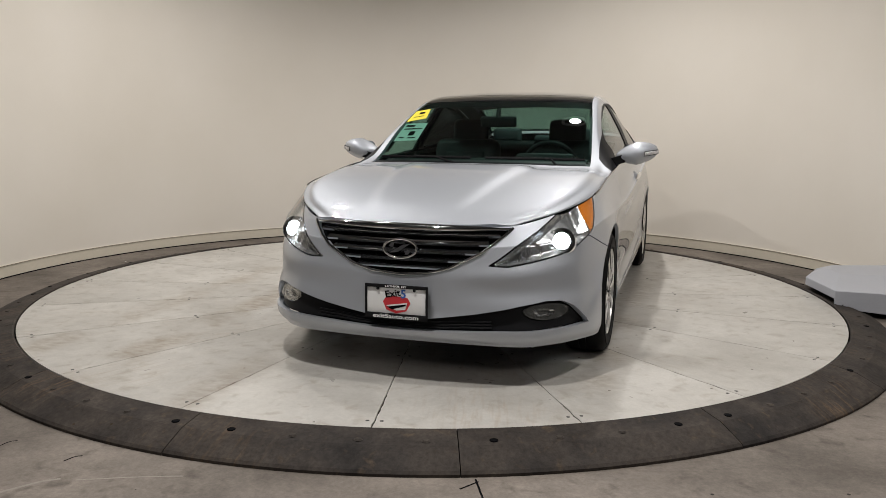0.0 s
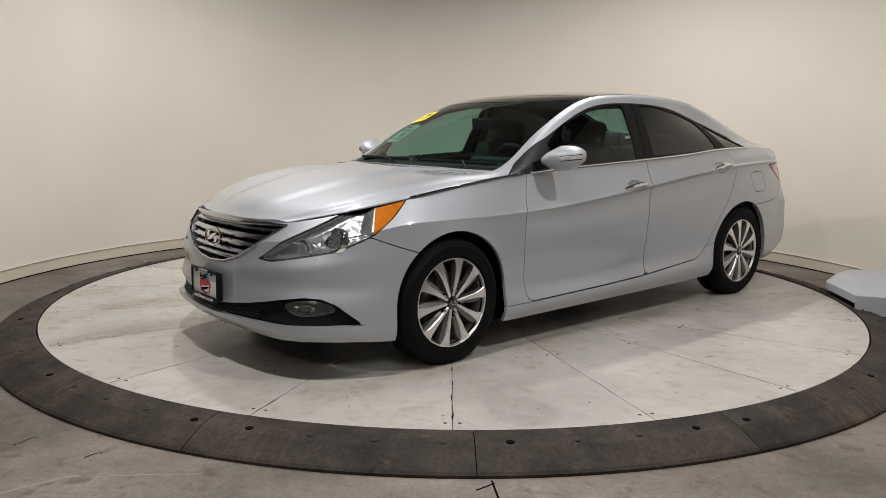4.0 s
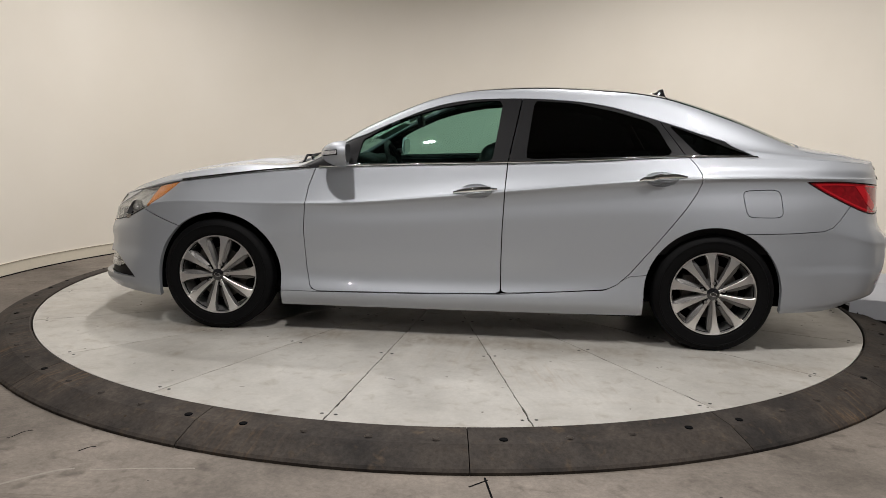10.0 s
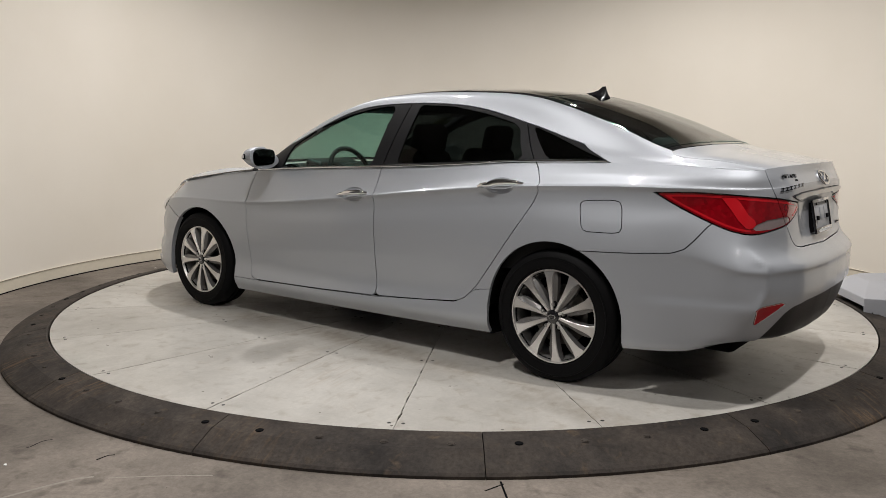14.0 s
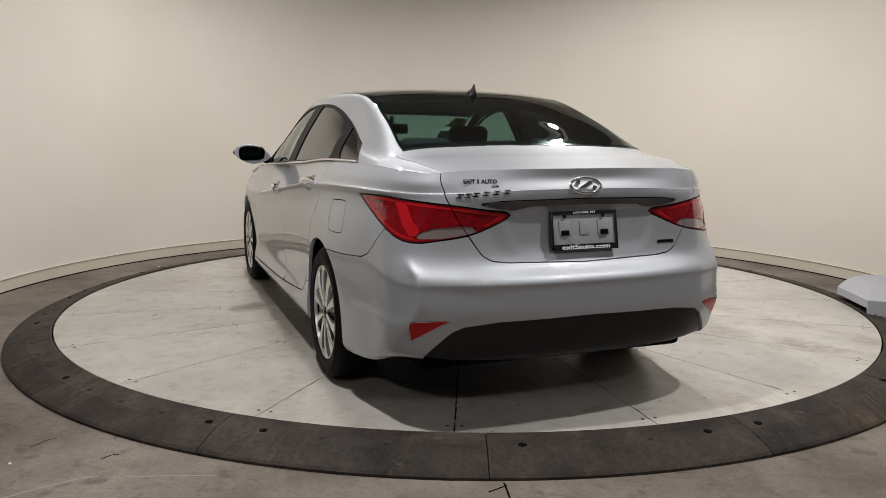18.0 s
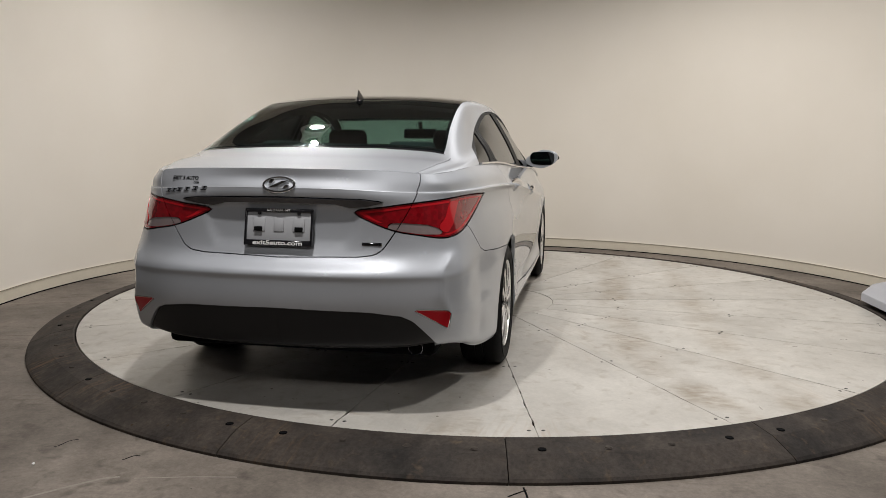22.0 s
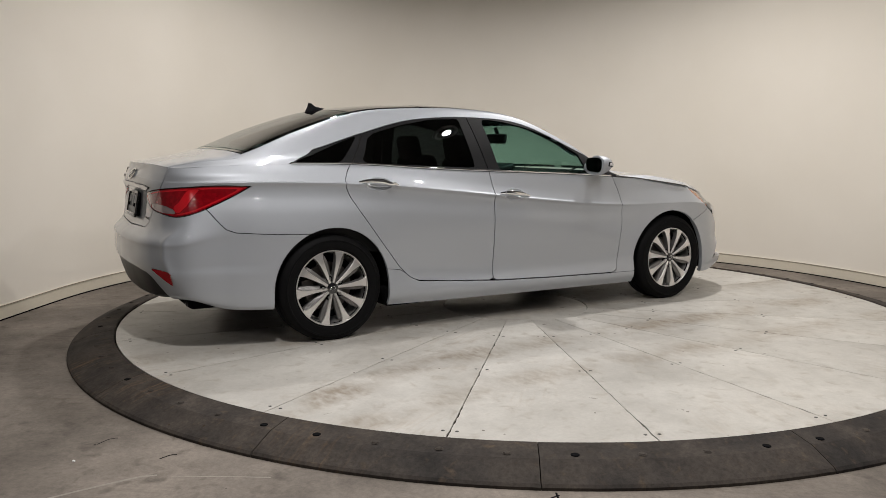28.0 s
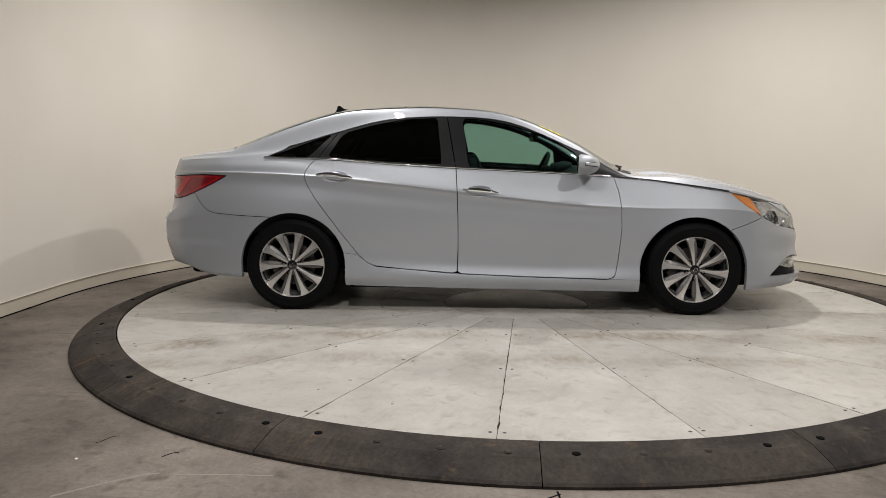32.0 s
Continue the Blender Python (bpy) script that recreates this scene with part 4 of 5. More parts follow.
HEADLAMP = uz([(1.6, .572), (1.93, .568), (2.74, .597), (3.54, .626), (3.97, .666), (4.3, .700), (4.6, .77), (4.9, .868), (4.6, .88), (3.6, .86), (2.95, .80), (2.53, .722), (2.13, .661)])
TAILLAMP = uz(smoothline([(13.40, .941), (14.1, .946), (14.79, .937), (15.67, .922), (16.2, .906), (16.72, .884), (16.47, .842), (16.08, .803), (15.6, .783), (15.13, .770), (14.6, .795), (13.87, .875)], 3, True)[:-1])
TRUNK = uz([(15.38, 1.3), (15.38, 1.04), (15.58, .944), (16.08, .795), (16.3, .722), (16.42, .702), (16.65, .692), (18.5, .680), (18.5, 1.3)])
GRILLE = uz([(-.5, .742), (2.0, .738), (1.93, .72), (1.49, .629), (.96, .556), (.55, .527), (0, .517), (-.5, .517)])
INTAKE = uz([(-.5, .305), (.35, .312), (1.26, .349), (2.13, .391), (2.75, .409), (3.2, .404), (3.55, .374), (4.17, .277), (2.74, .281), (1.56, .276), (.37, .262), (-.5, .258)])
FOG = uz(rounded([(2.10, .368), (2.5, .394), (3.0, .398), (3.42, .380), (3.62, .348), (3.12, .325), (2.45, .326)], 1))
FRONT_BUMPER = uz([(-1, .1), (-1, .9), (2.95, .9), (2.95, .80), (4.0, .69), (4.25, .683), (5.3, .597), (5.3, .1)])
REAR_BUMPER = uz([(12.3, .1), (12.3, .656), (13.2, .668), (13.8, .680), (14.0, .70), (14.15, .74), (14.34, .801), (14.6, .86), (15.5, .90), (19, .90), (19, .1)])
VALANCE = uz([(15.40, .18), (15.47, .31), (15.88, .426), (16.06, .450), (16.5, .466), (18.5, .476), (18.5, .18)])
REFLECTOR = uz([(15.22, .466), (15.90, .480), (15.26, .380)])
BAR_CHROME = plain("bar_chrome", (0.52, 0.53, 0.545), 0.09, 1.0)
STRIP_LENS = faceted("clear_signal_lens", (0.85, 0.85, 0.86), 0.15, 0.4, 160, 0.5)
GARNISH = uz([(16.17, .926), (16.55, .937), (18.5, .944), (18.5, .920), (17.0, .914), (16.75, .897), (16.5, .905)])
FRONT_DOOR = [(.80, 1.2), (.83, .955), (.865, .85), (.883, .74), (.89, .60), (.875, .38), (.858, .285), (.845, .262), (.81, .250), (.2, .262), (-.242, .277), (-.238, .45), (-.240, .64), (-.248, .85), (-.272, 1.2)]
REAR_DOOR = [(-.2735, 1.2), (-.2495, .85), (-.2415, .64), (-.2395, .45), (-.2435, .278), (-.6, .302), (-.82, .322), (-.88, .348), (-.95, .415), (-1.06, .557), (-1.16, .69), (-1.23, .785), (-1.285, .87), (-1.308, .925), (-1.308, .97), (-1.28, 1.02), (-1.235, 1.07), (-1.235, 1.2)]
SILL = [(1.1, .05), (1.1, .245), (.86, .247), (.81, .246), (.2, .258), (-.25, .273), (-.82, .318), (-.95, .40), (-1.1, .42), (-1.1, .05)]
FUEL = rounded([(-1.528, .870), (-1.538, .889), (-1.60, .893), (-1.70, .898), (-1.728, .884), (-1.740, .80), (-1.742, .765), (-1.725, .750), (-1.62, .749), (-1.568, .749), (-1.550, .765), (-1.538, .82)], 1)
FRONT_PANE = [(.600, .974), (.575, 1.118), (.40, 1.224), (.15, 1.304), (-.05, 1.343), (-.16, 1.353), (-.221, 1.353), (-.172, 1.008)]
REAR_PANE = [(-.397, 1.356), (-.62, 1.346), (-.84, 1.305), (-1.0, 1.262), (-1.052, 1.247), (-1.085, 1.215), (-1.13, 1.13), (-1.158, 1.085), (-1.158, 1.068), (-.356, 1.030)]
QUARTER_PANE = [(-1.140, 1.238), (-1.28, 1.190), (-1.45, 1.124), (-1.590, 1.077), (-1.57, 1.070), (-1.30, 1.070)]


def build_panels(car):
    arch = lambda cx, r: (lambda s: np.where(s.z < HUB_Z, np.abs(s.x - cx), np.hypot(s.x - cx, s.z - HUB_Z)) - r)
    rest = SIDE.keep(outside(arch(AXLE - 0.012, 0.368))).keep(outside(arch(-AXLE + 0.008, 0.368)))
    g = 0.0022
    cut = lambda s, outline, pick, gap=g: (s.keep(poly(outline, pick, -gap)), s.keep(outside(poly(outline, pick, gap))))
    side = {}
    side["headlamp"], rest = cut(rest, HEADLAMP, UZ, 0.002)
    tail, rest = cut(rest, TAILLAMP, UZ, 0.002)
    side["inner_tail"], side["outer_tail"] = cut(tail, TRUNK, UZ, 0.0015)
    side["trunk_face"], rest = cut(rest, TRUNK, UZ)
    side["front_door"], rest = cut(rest, FRONT_DOOR, XZ)
    side["rear_door"], rest = cut(rest, REAR_DOOR, XZ)
    side["side_sill"], rest = cut(rest, SILL, XZ, 0.0015)
    side["front_bumper"], rest = cut(rest, FRONT_BUMPER, UZ)
    side["rear_bumper"], rest = cut(rest, REAR_BUMPER, UZ)
    plain_quarter = rest.keep(lambda s: s.x)
    side["fuel_door"], rest = cut(rest, FUEL, XZ, 0.002)
    side["fender"] = rest.keep(lambda s: -s.x)
    side["quarter_panel"] = rest.keep(lambda s: s.x)
    fb = side["front_bumper"]
    side["grille_area"], fb = cut(fb, GRILLE, UZ, 0.001)
    side["intake_area"], fb = cut(fb, INTAKE, UZ, 0.001)
    rb = side["rear_bumper"]
    side["valance"], rb = cut(rb, VALANCE, UZ, 0.001)
    side["reflector"], rb = cut(rb, REFLECTOR, UZ, 0.001)
    side["garnish"], side["trunk_face"] = cut(side["trunk_face"], GARNISH, UZ, 0.001)
    fb.both().build("front_bumper", PAINT, car, 0.03)
    rb.both().build("rear_bumper", PAINT, car, 0.03)
    side["valance"].raised(-0.012).both().build("rear_valance", VALANCE_BLACK, car, 0.03, "textured black plastic lower bumper")
    # trunk lid: the deck above and the face with the plate recess below
    deck = TOP.keep(lambda s: 11.03 - s.u).keep(lambda s: s.v - 3.335)
    lid = deck.both().build("trunk_lid", PAINT, car, 0.02)
    side["trunk_face"].both().build("trunk_face", PAINT, lid, 0.02)
    # the near-black base colour puts a dark hall's reflection into plain chrome
    side["garnish"].raised(0.010).both().build("chrome_garnish", NEAR_BLACK_CHROME, lid, 0.02, "chrome bar over the plate")
    hood = TOP.keep(lambda s: s.u - 3.88).keep(lambda s: s.v - 5.92)
    hood.both().build("hood", PAINT, car, 0.02)
    wind = TOP.keep(lambda s: 4.06 - s.u).keep(lambda s: s.v - 2.83)
    glass_f = wind.keep(lambda s: s.u - 5.85)
    glass_f.both().build("windscreen", CLEAR_GLASS, car, 0)
    wind.keep(lambda s: s.u - 5.87).keep(lambda s: np.maximum(5.62 - s.u, -9) * (s.u < 9)).raised(-0.003).both().build("windscreen_shade_band", GLOSS_BLACK, car, 0)
    roof = TOP.keep(lambda s: 5.87 - s.u).keep(lambda s: s.u - 9.05).keep(lambda s: s.v - 2.83)
    roof.keep(lambda s: s.u - 6.26).both().build("roof_front_panel", GLOSS_BLACK, car, 0.012, "black glass wind deflector")
    roof.keep(lambda s: 6.28 - s.u).keep(lambda s: s.u - 7.72).both().build("sunroof_pane", GLOSS_BLACK, car, 0.012, "black glass sunroof")
    roof.keep(lambda s: 7.74 - s.u).both().build("roof_rear_pane", GLOSS_BLACK, car, 0.012, "black fixed glass roof pane")
    back = TOP.keep(lambda s: 9.08 - s.u).keep(lambda s: s.u - 10.98).keep(lambda s: s.v - 2.88)
    back.keep(lambda s: s.u - 10.9).both().build("rear_window", REAR_GLASS, car, 0)
    edge = back.keep(lambda s: np.minimum(np.minimum(s.u - 9.35, 10.82 - s.u), 2.72 - s.v)).raised(-0.003)
    edge.both().build("rear_window_border", GLOSS_BLACK, car, 0, "black ceramic edge of the rear glass")
    TOP.keep(lambda s: 3.90 - s.u).keep(lambda s: s.u - 4.06).keep(lambda s: s.v - 2.9).raised(-0.012).both().build("cowl_panel", BLACK_TRIM, car, 0.01)
    # roof rails run into the quarter panels
    rail = TOP.keep(lambda s: 3.88 - s.u).keep(lambda s: np.where(s.u < 11.03, 2.86, 3.385) - s.v)
    head_line = lambda s, v: v + 2 * np.clip((s.u - 9.88) / 0.42, 0, 1) ** 1.2 - 0.55 * np.clip((4.95 - s.u) / 0.45, 0, 1) + 2.5 * np.clip((4.18 - s.u) / 0.18, 0, 1)
    dlo = lambda s: np.where((s.u > 4.02) & (s.u < 10.3), s.v - head_line(s, 4.03), -0.5)
    rail = rail.keep(dlo)
    hole = TOP.keep(lambda s: head_line(s, 4.05) - s.v).keep(lambda s: 4.0 - s.u).keep(lambda s: s.u - 10.32)
    for m in (0, 1):
        put = (lambda s: s.mirrored()) if m else (lambda s: s)
        put(side["fender"]).build("fender", PAINT, car)
        put(rail).build("roof_rail", PAINT, car, 0.02)
        quarter = put(plain_quarter if m else side["quarter_panel"]).build("quarter_panel", PAINT, car)
        if not m:
            put(side["fuel_door"]).build("fuel_door", PAINT, quarter, 0.01)
        put(side["side_sill"]).build("side_sill", PAINT, car)
        # side glass in a satin frame
        surround = hole
        panes = {}
        for key, outline in (("front", FRONT_PANE), ("rear", REAR_PANE), ("quarter", QUARTER_PANE)):
            panes[key], surround = cut(surround, outline, XZ, 0.0)
        front_frame = surround.keep(lambda s: -s.x - 0.255 - (s.z - 1.0) * 0.19)
        rear_frame = surround.keep(lambda s: s.x + 0.262 + (s.z - 1.0) * 0.19).keep(lambda s: -s.x - 1.225 + (s.z - 1.07) * 0.70)
        back_frame = surround.keep(lambda s: s.x + 1.231 - (s.z - 1.07) * 0.70)
        for key, area, win, mat in (("front_door", front_frame, "front", CLEAR_GLASS), ("rear_door", rear_frame, "rear", DARK_GLASS)):
            panel = side[key]
            hx, hz = (-0.092, 0.850) if key == "front_door" else (-1.092, 0.940)
            bowl_at = lambda s: np.hypot((s.x - hx) / 0.088, (s.z - hz) / 0.040) - 1
            bowl, panel = panel.keep(bowl_at), panel.keep(outside(bowl_at))
            door = put(panel).build(key, PAINT, car)
            r = np.clip(1 - np.hypot((bowl.x - hx) / 0.088, (bowl.z - hz) / 0.040) ** 2, 0, 1)
            bowl.d[:, :3] -= bowl.d[:, 5:] * (0.020 * np.sqrt(r))[:, None]
            put(bowl).build("handle_recess", PAINT, door, 0)
            put(area.raised(-0.002)).build("window_frame", BLACK_TRIM, door, 0.015, "satin black window frame")
            put(panes[win].raised(-0.007)).build("window_pane", mat, door, 0, "dark tinted door glass" if win == "rear" else "green tinted door glass")
            # chrome handle bar, tapered to both ends
            pts, girth = [], []
            for k in range(9):
                t = k / 8
                p, n = spot(SIDE, hx + 0.125 - 0.250 * t, hz - 0.012 + 0.024 * t, "xz")
                lift = 0.004 + 0.016 * math.sin(math.pi * t) ** 0.6
                pts.append(p + n * lift)
                girth.append(0.0035 + 0.0115 * math.sin(math.pi * (0.04 + 0.92 * t)) ** 0.8)
            bm = tube(pts, girth, 12, False, 1.1)
            handle = part("door_handle", flip_y(bm, m), CHROME, door, "chrome door handle", sharp=60)
        put(back_frame.raised(-0.002)).build("quarter_window_frame", BLACK_TRIM, car, 0.015)
        put(panes["quarter"].raised(-0.007)).build("quarter_window", DARK_GLASS, car, 0)
        # belt strips: black along the fender, chrome under the windows
        belt, par = catmull(np.array(BELT), 8)
        for nm, a, b, mat, rad in (("fender_strip", 1.9, 4.4, GLOSS_BLACK, 0.0055), ("belt_strip", 4.4, 10.28, CHROME, 0.007)):
            pts = [Vector(p) + Vector((0, 0.004, 0.006)) for p, q in zip(belt, par) if a <= q <= b]
            part(nm, flip_y(tube(pts, rad, 8, False, 0.9), m), mat, car, sharp=60)
        # lamps
        build_headlamp(car, put, side["headlamp"], m)
        build_fog(car, put, side["intake_area"], m)
        build_tail(car, lid, put, side["outer_tail"], side["inner_tail"], m)
        rim = side["reflector"].keep(lambda s: -0.0028 - poly(REFLECTOR, UZ)(s))
        put(rim.raised(0.0015)).build("reflector_edge", CHROME, car, 0)
        put(side["reflector"]).build("reflector", REFLECTOR_RED, car, 0.01, "red rear reflector")
        build_mirror(car, m)
    build_grille(car, side["grille_area"])
    bars_bed = side["intake_area"].keep(outside(poly(FOG, UZ, 0.004)))
    bars_bed.raised(-0.035).both().build("lower_intake", BLACK_TRIM, car, 0, "black lower intake and fog surrounds")
    for k in range(3):
        z = .272 + .013 * k
        pts = []
        for j in range(-12, 13):
            p, n = spot(SIDE, abs(j) * 0.13, z + abs(j) * 0.0018)
            q = p - n * 0.022
            pts.append((q.x, q.y * (1 if j >= 0 else -1), q.z))
        part("intake_bar", tube(pts, 0.004, 6), BLACK_TRIM, car)
    return lid


BULB_COVERS = []


def build_headlamp(car, put, area, m):
    """Clear lens over a dark reflector: a projector tube with its bulb and added bulb covers, a main-beam bowl, flutes
    and the amber corner.
    """
    split = lambda s: 3.86 + (0.83 - s.z) * 3.2 - s.u
    deep = lambda s: 0.026 * np.clip(-poly(HEADLAMP, UZ)(s) / 0.030, 0, 1) ** 0.7 * np.clip(-split(s) / -0.35, 0, 1)
    bowl = Sheet(area.d.copy(), area.f)
    bowl.d[:, :3] -= bowl.d[:, 5:] * (0.005 + deep(bowl))[:, None]
    p, n = spot(SIDE, 3.30, .690)
    ahead = (n + Vector((1.2, -0.25, 0.0))).normalized()
    centre = p - n * 0.030
    hole = lambda s: 0.040 - np.linalg.norm(np.cross(s.d[:, :3] - np.array(centre), np.array(ahead)), axis=1)
    inner = bowl.keep(lambda s: -split(s)).keep(hole)
    lamp_ = put(inner).build("headlamp", CLEAR_LENS, car, 0, "headlamp with clear lens and amber corner")
    put(bowl.keep(split)).build("turn_signal", AMBER, lamp_, 0, "amber corner lens")
    put(area).build("lens", LAMP_GLASS, lamp_, 0)
    rim = area.keep(lambda s: -0.0055 - poly(HEADLAMP, UZ)(s))
    put(rim.raised(0.0008)).build("lens_edge", DARK, lamp_, 0)
    side = -1 if m else 1
    base = frame_on((centre.x, side * centre.y, centre.z), (ahead.x, side * ahead.y, ahead.z))
    v, f = spin_profile([(0.0, 0.016), (0.014, 0.0145), (0.025, 0.009), (0.033, 0.0), (0.036, -0.006)], 32, "z")
    part("projector_lens", moved(mesh_bm(v, f), base), LAMP_GLASS, lamp_, "clear glass projector lens")
    v, f = spin_profile([(0.039, -0.085), (0.039, -0.004), (0.041, 0.003), (0.046, 0.005), (0.050, -0.003), (0.055, -0.004), (0.060, 0.003), (0.064, 0.003), (0.067, -0.004), (0.070, -0.024)], 36, "z")
    part("projector_ring", moved(mesh_bm(v, f), base), CHROME, lamp_)
    v, f = spin_profile([(0.0, -0.060), (0.033, -0.062), (0.038, -0.064)], 28, "z")
    part("bulb", moved(mesh_bm(v, f), base), BULB, lamp_, "white gas-discharge bulb")
    # two half covers, added to put out the light, lie along the tube's floor and roof and close in front of the bulb
    for k in (-1, 1):
        half = prism([(0.0384 * math.cos(math.pi * i / 16), -k * (0.0388 - 0.0384 * math.sin(math.pi * i / 16))) for i in range(17)], 0.003)
        shutter = part("shutter", half, BULB_COVER, lamp_, "added grey cover that hides the glowing bulb")
        BULB_COVERS.append((shutter, base @ pose(0, k * 0.0388, -0.008), k))
    p, n = spot(SIDE, 2.55, .638)
    v, f = spin_profile([(0.0, -0.03), (0.018, -0.026), (0.032, -0.012), (0.039, 0.004), (0.043, 0.002)], 24, "z")
    part("high_beam_bowl", flip_y(moved(mesh_bm(v, f), frame_on(p - n * 0.034, (n + Vector((1, 0, 0))).normalized())), m), CHROME, lamp_)
    # upright flutes towards the grille
    for k in range(9):
        p, n = spot(SIDE, 1.86 + 0.075 * k, .592 + 0.006 * k)
        bm = moved(box((0.004, 0.016 + 0.005 * k, 0.014), bevel=0.0012, segments=1), frame_on(p - n * 0.020, n))
        part("reflector_fin", flip_y(bm, m), CHROME, lamp_)


def build_fog(car, put, area, m):
    lens = area.keep(poly(FOG, UZ)).raised(-0.020)
    fog = put(lens.raised(-0.014)).build("fog_lamp", FOG_LENS, car, 0.01, "fog lamp with clear lens in black surround")
    put(lens).build("lens", LAMP_GLASS, fog, 0.012)
    p, n = spot(SIDE, 2.75, .360)
    v, f = spin_profile([(0.0, -0.010), (0.018, -0.006), (0.030, 0.006)], 20, "z")
    part("fog_bowl", flip_y(moved(mesh_bm(v, f), frame_on(p - n * 0.030, n) @ Matrix.Diagonal((1.75, 0.55, 1, 1))), m), CHROME, fog)


def build_tail(car, lid, put, outer, inner, m):
    white = uz([(15.10, .786), (15.2, .812), (15.45, .830), (15.9, .838), (16.40, .835), (16.22, .818), (15.98, .803), (15.6, .790)])
    swoop = uz([(14.50, .925), (14.75, .925), (15.0, .852), (15.20, .824), (15.16, .800), (15.03, .792), (14.82, .83)])
    for name, area, parent in (("tail_lamp", outer, car), ("trunk_lamp", inner, lid)):
        body = area.keep(outside(poly(white, UZ, 0.0005)))
        guide = body.keep(poly(swoop, UZ)) if name == "tail_lamp" else None
        if guide:
            body = body.keep(outside(poly(swoop, UZ, 0.0005)))
        lens = put(body).build(name, RED_LENS, parent, 0.02, "red tail lamp with clear lower strip")
        put(area.keep(poly(white, UZ)).raised(-0.002)).build("reverse_lens", REVERSE_LENS, lens, 0.01, "clear reversing lens")
        rim = area.keep(lambda s: -0.0045 - poly(TAILLAMP, UZ)(s))
        put(rim.raised(0.001)).build("lens_edge", DARK, lens, 0)
        line = poly(TAILLAMP, UZ)
        ring = area.keep(lambda s: line(s) + 0.011).keep(lambda s: -0.019 - line(s)).keep(outside(poly(white, UZ, 0.003)))
        if guide:
            ring = ring.keep(outside(poly(swoop, UZ, 0.003)))
        put(ring.raised(0.0012)).build("contour_guide", BRIGHT_RED, lens, 0.003, "bright red contour light guide")
        if guide:
            put(guide.raised(0.002)).build("light_guide", BRIGHT_RED, lens, 0.006, "bright red light guide")


def build_mirror(car, m):
    """Door mirror: a rounded shell, flat mirror glass behind, a clear signal strip and a foot."""
    verts, faces = [], []
    nu, nv = 28, 16
    for i in range(nu):
        a = 2 * math.pi * i / nu
        for j in range(nv + 1):
            b = -math.pi / 2 + math.pi * j / nv
            cx, cy, cz = math.cos(b) * math.cos(a), math.cos(b) * math.sin(a), math.sin(b)
            sq = lambda w, e: math.copysign(abs(w) ** e, w)
            x, y, z = sq(cx, 0.85) * 0.112, sq(cy, 0.80) * 0.126, sq(cz, 0.85) * 0.071
            x = max(x, -0.030)
            taper = 1 - 0.22 * max(y / 0.128, 0) - 0.42 * max(-y / 0.128, 0)
            taper *= 1 - 0.22 * max(x / 0.140, 0) ** 1.3
            verts.append((x * (1 - 0.25 * max(y / 0.128, 0)) - 0.35 * max(y, 0) * 0.3, y, z * taper + 0.018 * (y / 0.128)))
    for i in range(nu):
        for j in range(nv):
            faces.append((i * (nv + 1) + j, ((i + 1) % nu) * (nv + 1) + j, ((i + 1) % nu) * (nv + 1) + j + 1, i * (nv + 1) + j + 1))
    back = -0.05 if m else 0.0  # the passenger mirror is turned in a little
    reach = .918 if m else .938
    shell = moved(mesh_bm(verts, faces), pose(.655 + back, reach, 1.040, 0, 0, 5))
    bmesh.ops.recalc_face_normals(shell, faces=shell.faces[:])
    cap = part("door_mirror", flip_y(shell, m), PAINT, car, "silver door mirror with clear signal strip", sharp=50)
    glass_ = prism([(x, y) for x, y in rounded([(-0.088, -0.047), (-0.03, -0.050), (0.075, -0.044), (0.092, -0.01), (0.088, 0.044), (0.03, 0.053), (-0.084, 0.052), (-0.098, 0.01)], 2)], 0.004)
    moved(glass_, frame_on((.6215 + back, reach + .002, 1.044), (-1, -0.09, 0.02)))
    part("mirror_glass", flip_y(glass_, m), MIRROR, cap, "mirror glass")
    foot = prism([(-0.05, -0.02), (0.05, -0.02), (0.035, 0.03), (-0.03, 0.03)], 0.10, (.70 + back, .775, .985), (-72, 0, 0))
    part("mirror_foot", flip_y(foot, m), BLACK_TRIM, cap)
    pts = []
    for a in range(14, 86, 8):
        x, y = 0.112 * math.cos(radians(a)) ** 0.85, 0.126 * math.sin(radians(a)) ** 0.80
        x = x * (1 - 0.25 * y / 0.128) - 0.105 * y
        pts.append(pose(.655 + back, reach, 1.040, 0, 0, 5) @ Vector((x + 0.001, y + 0.001, 0.018 * y / 0.128 - 0.006)))
    part("strip_edge", flip_y(tube([p - Vector((0.003, 0.002, 0)) for p in pts], 0.008, 8, False, 1.9), m), DARK, cap)
    part("signal_strip", flip_y(tube(pts, 0.007, 8, False, 1.75), m), STRIP_LENS, cap, "clear turn signal strip")


def emblem(parent, m, a, b, name="emblem"):
    """The maker's badge as a plain chrome ring with a slanted double bar."""
    e = part(name, moved(ring_bm(a, b, 0.006, 36), m), CHROME, parent, "oval chrome badge", sharp=60)
    part("badge_bar", moved(prism([(-0.62 * a, -0.50 * b), (-0.16 * a, -0.40 * b), (0.62 * a, 0.50 * b), (0.16 * a, 0.40 * b)], 0.008), m), CHROME, e)
    for k in (-1, 1):
        part("badge_wing", moved(prism([(k * 0.45 * a, -k * 0.1 * b), (k * 0.70 * a, -k * 0.2 * b), (k * 0.52 * a, -k * 0.62 * b), (k * 0.30 * a, -k * 0.62 * b)], 0.007), m), CHROME, e)
    return e


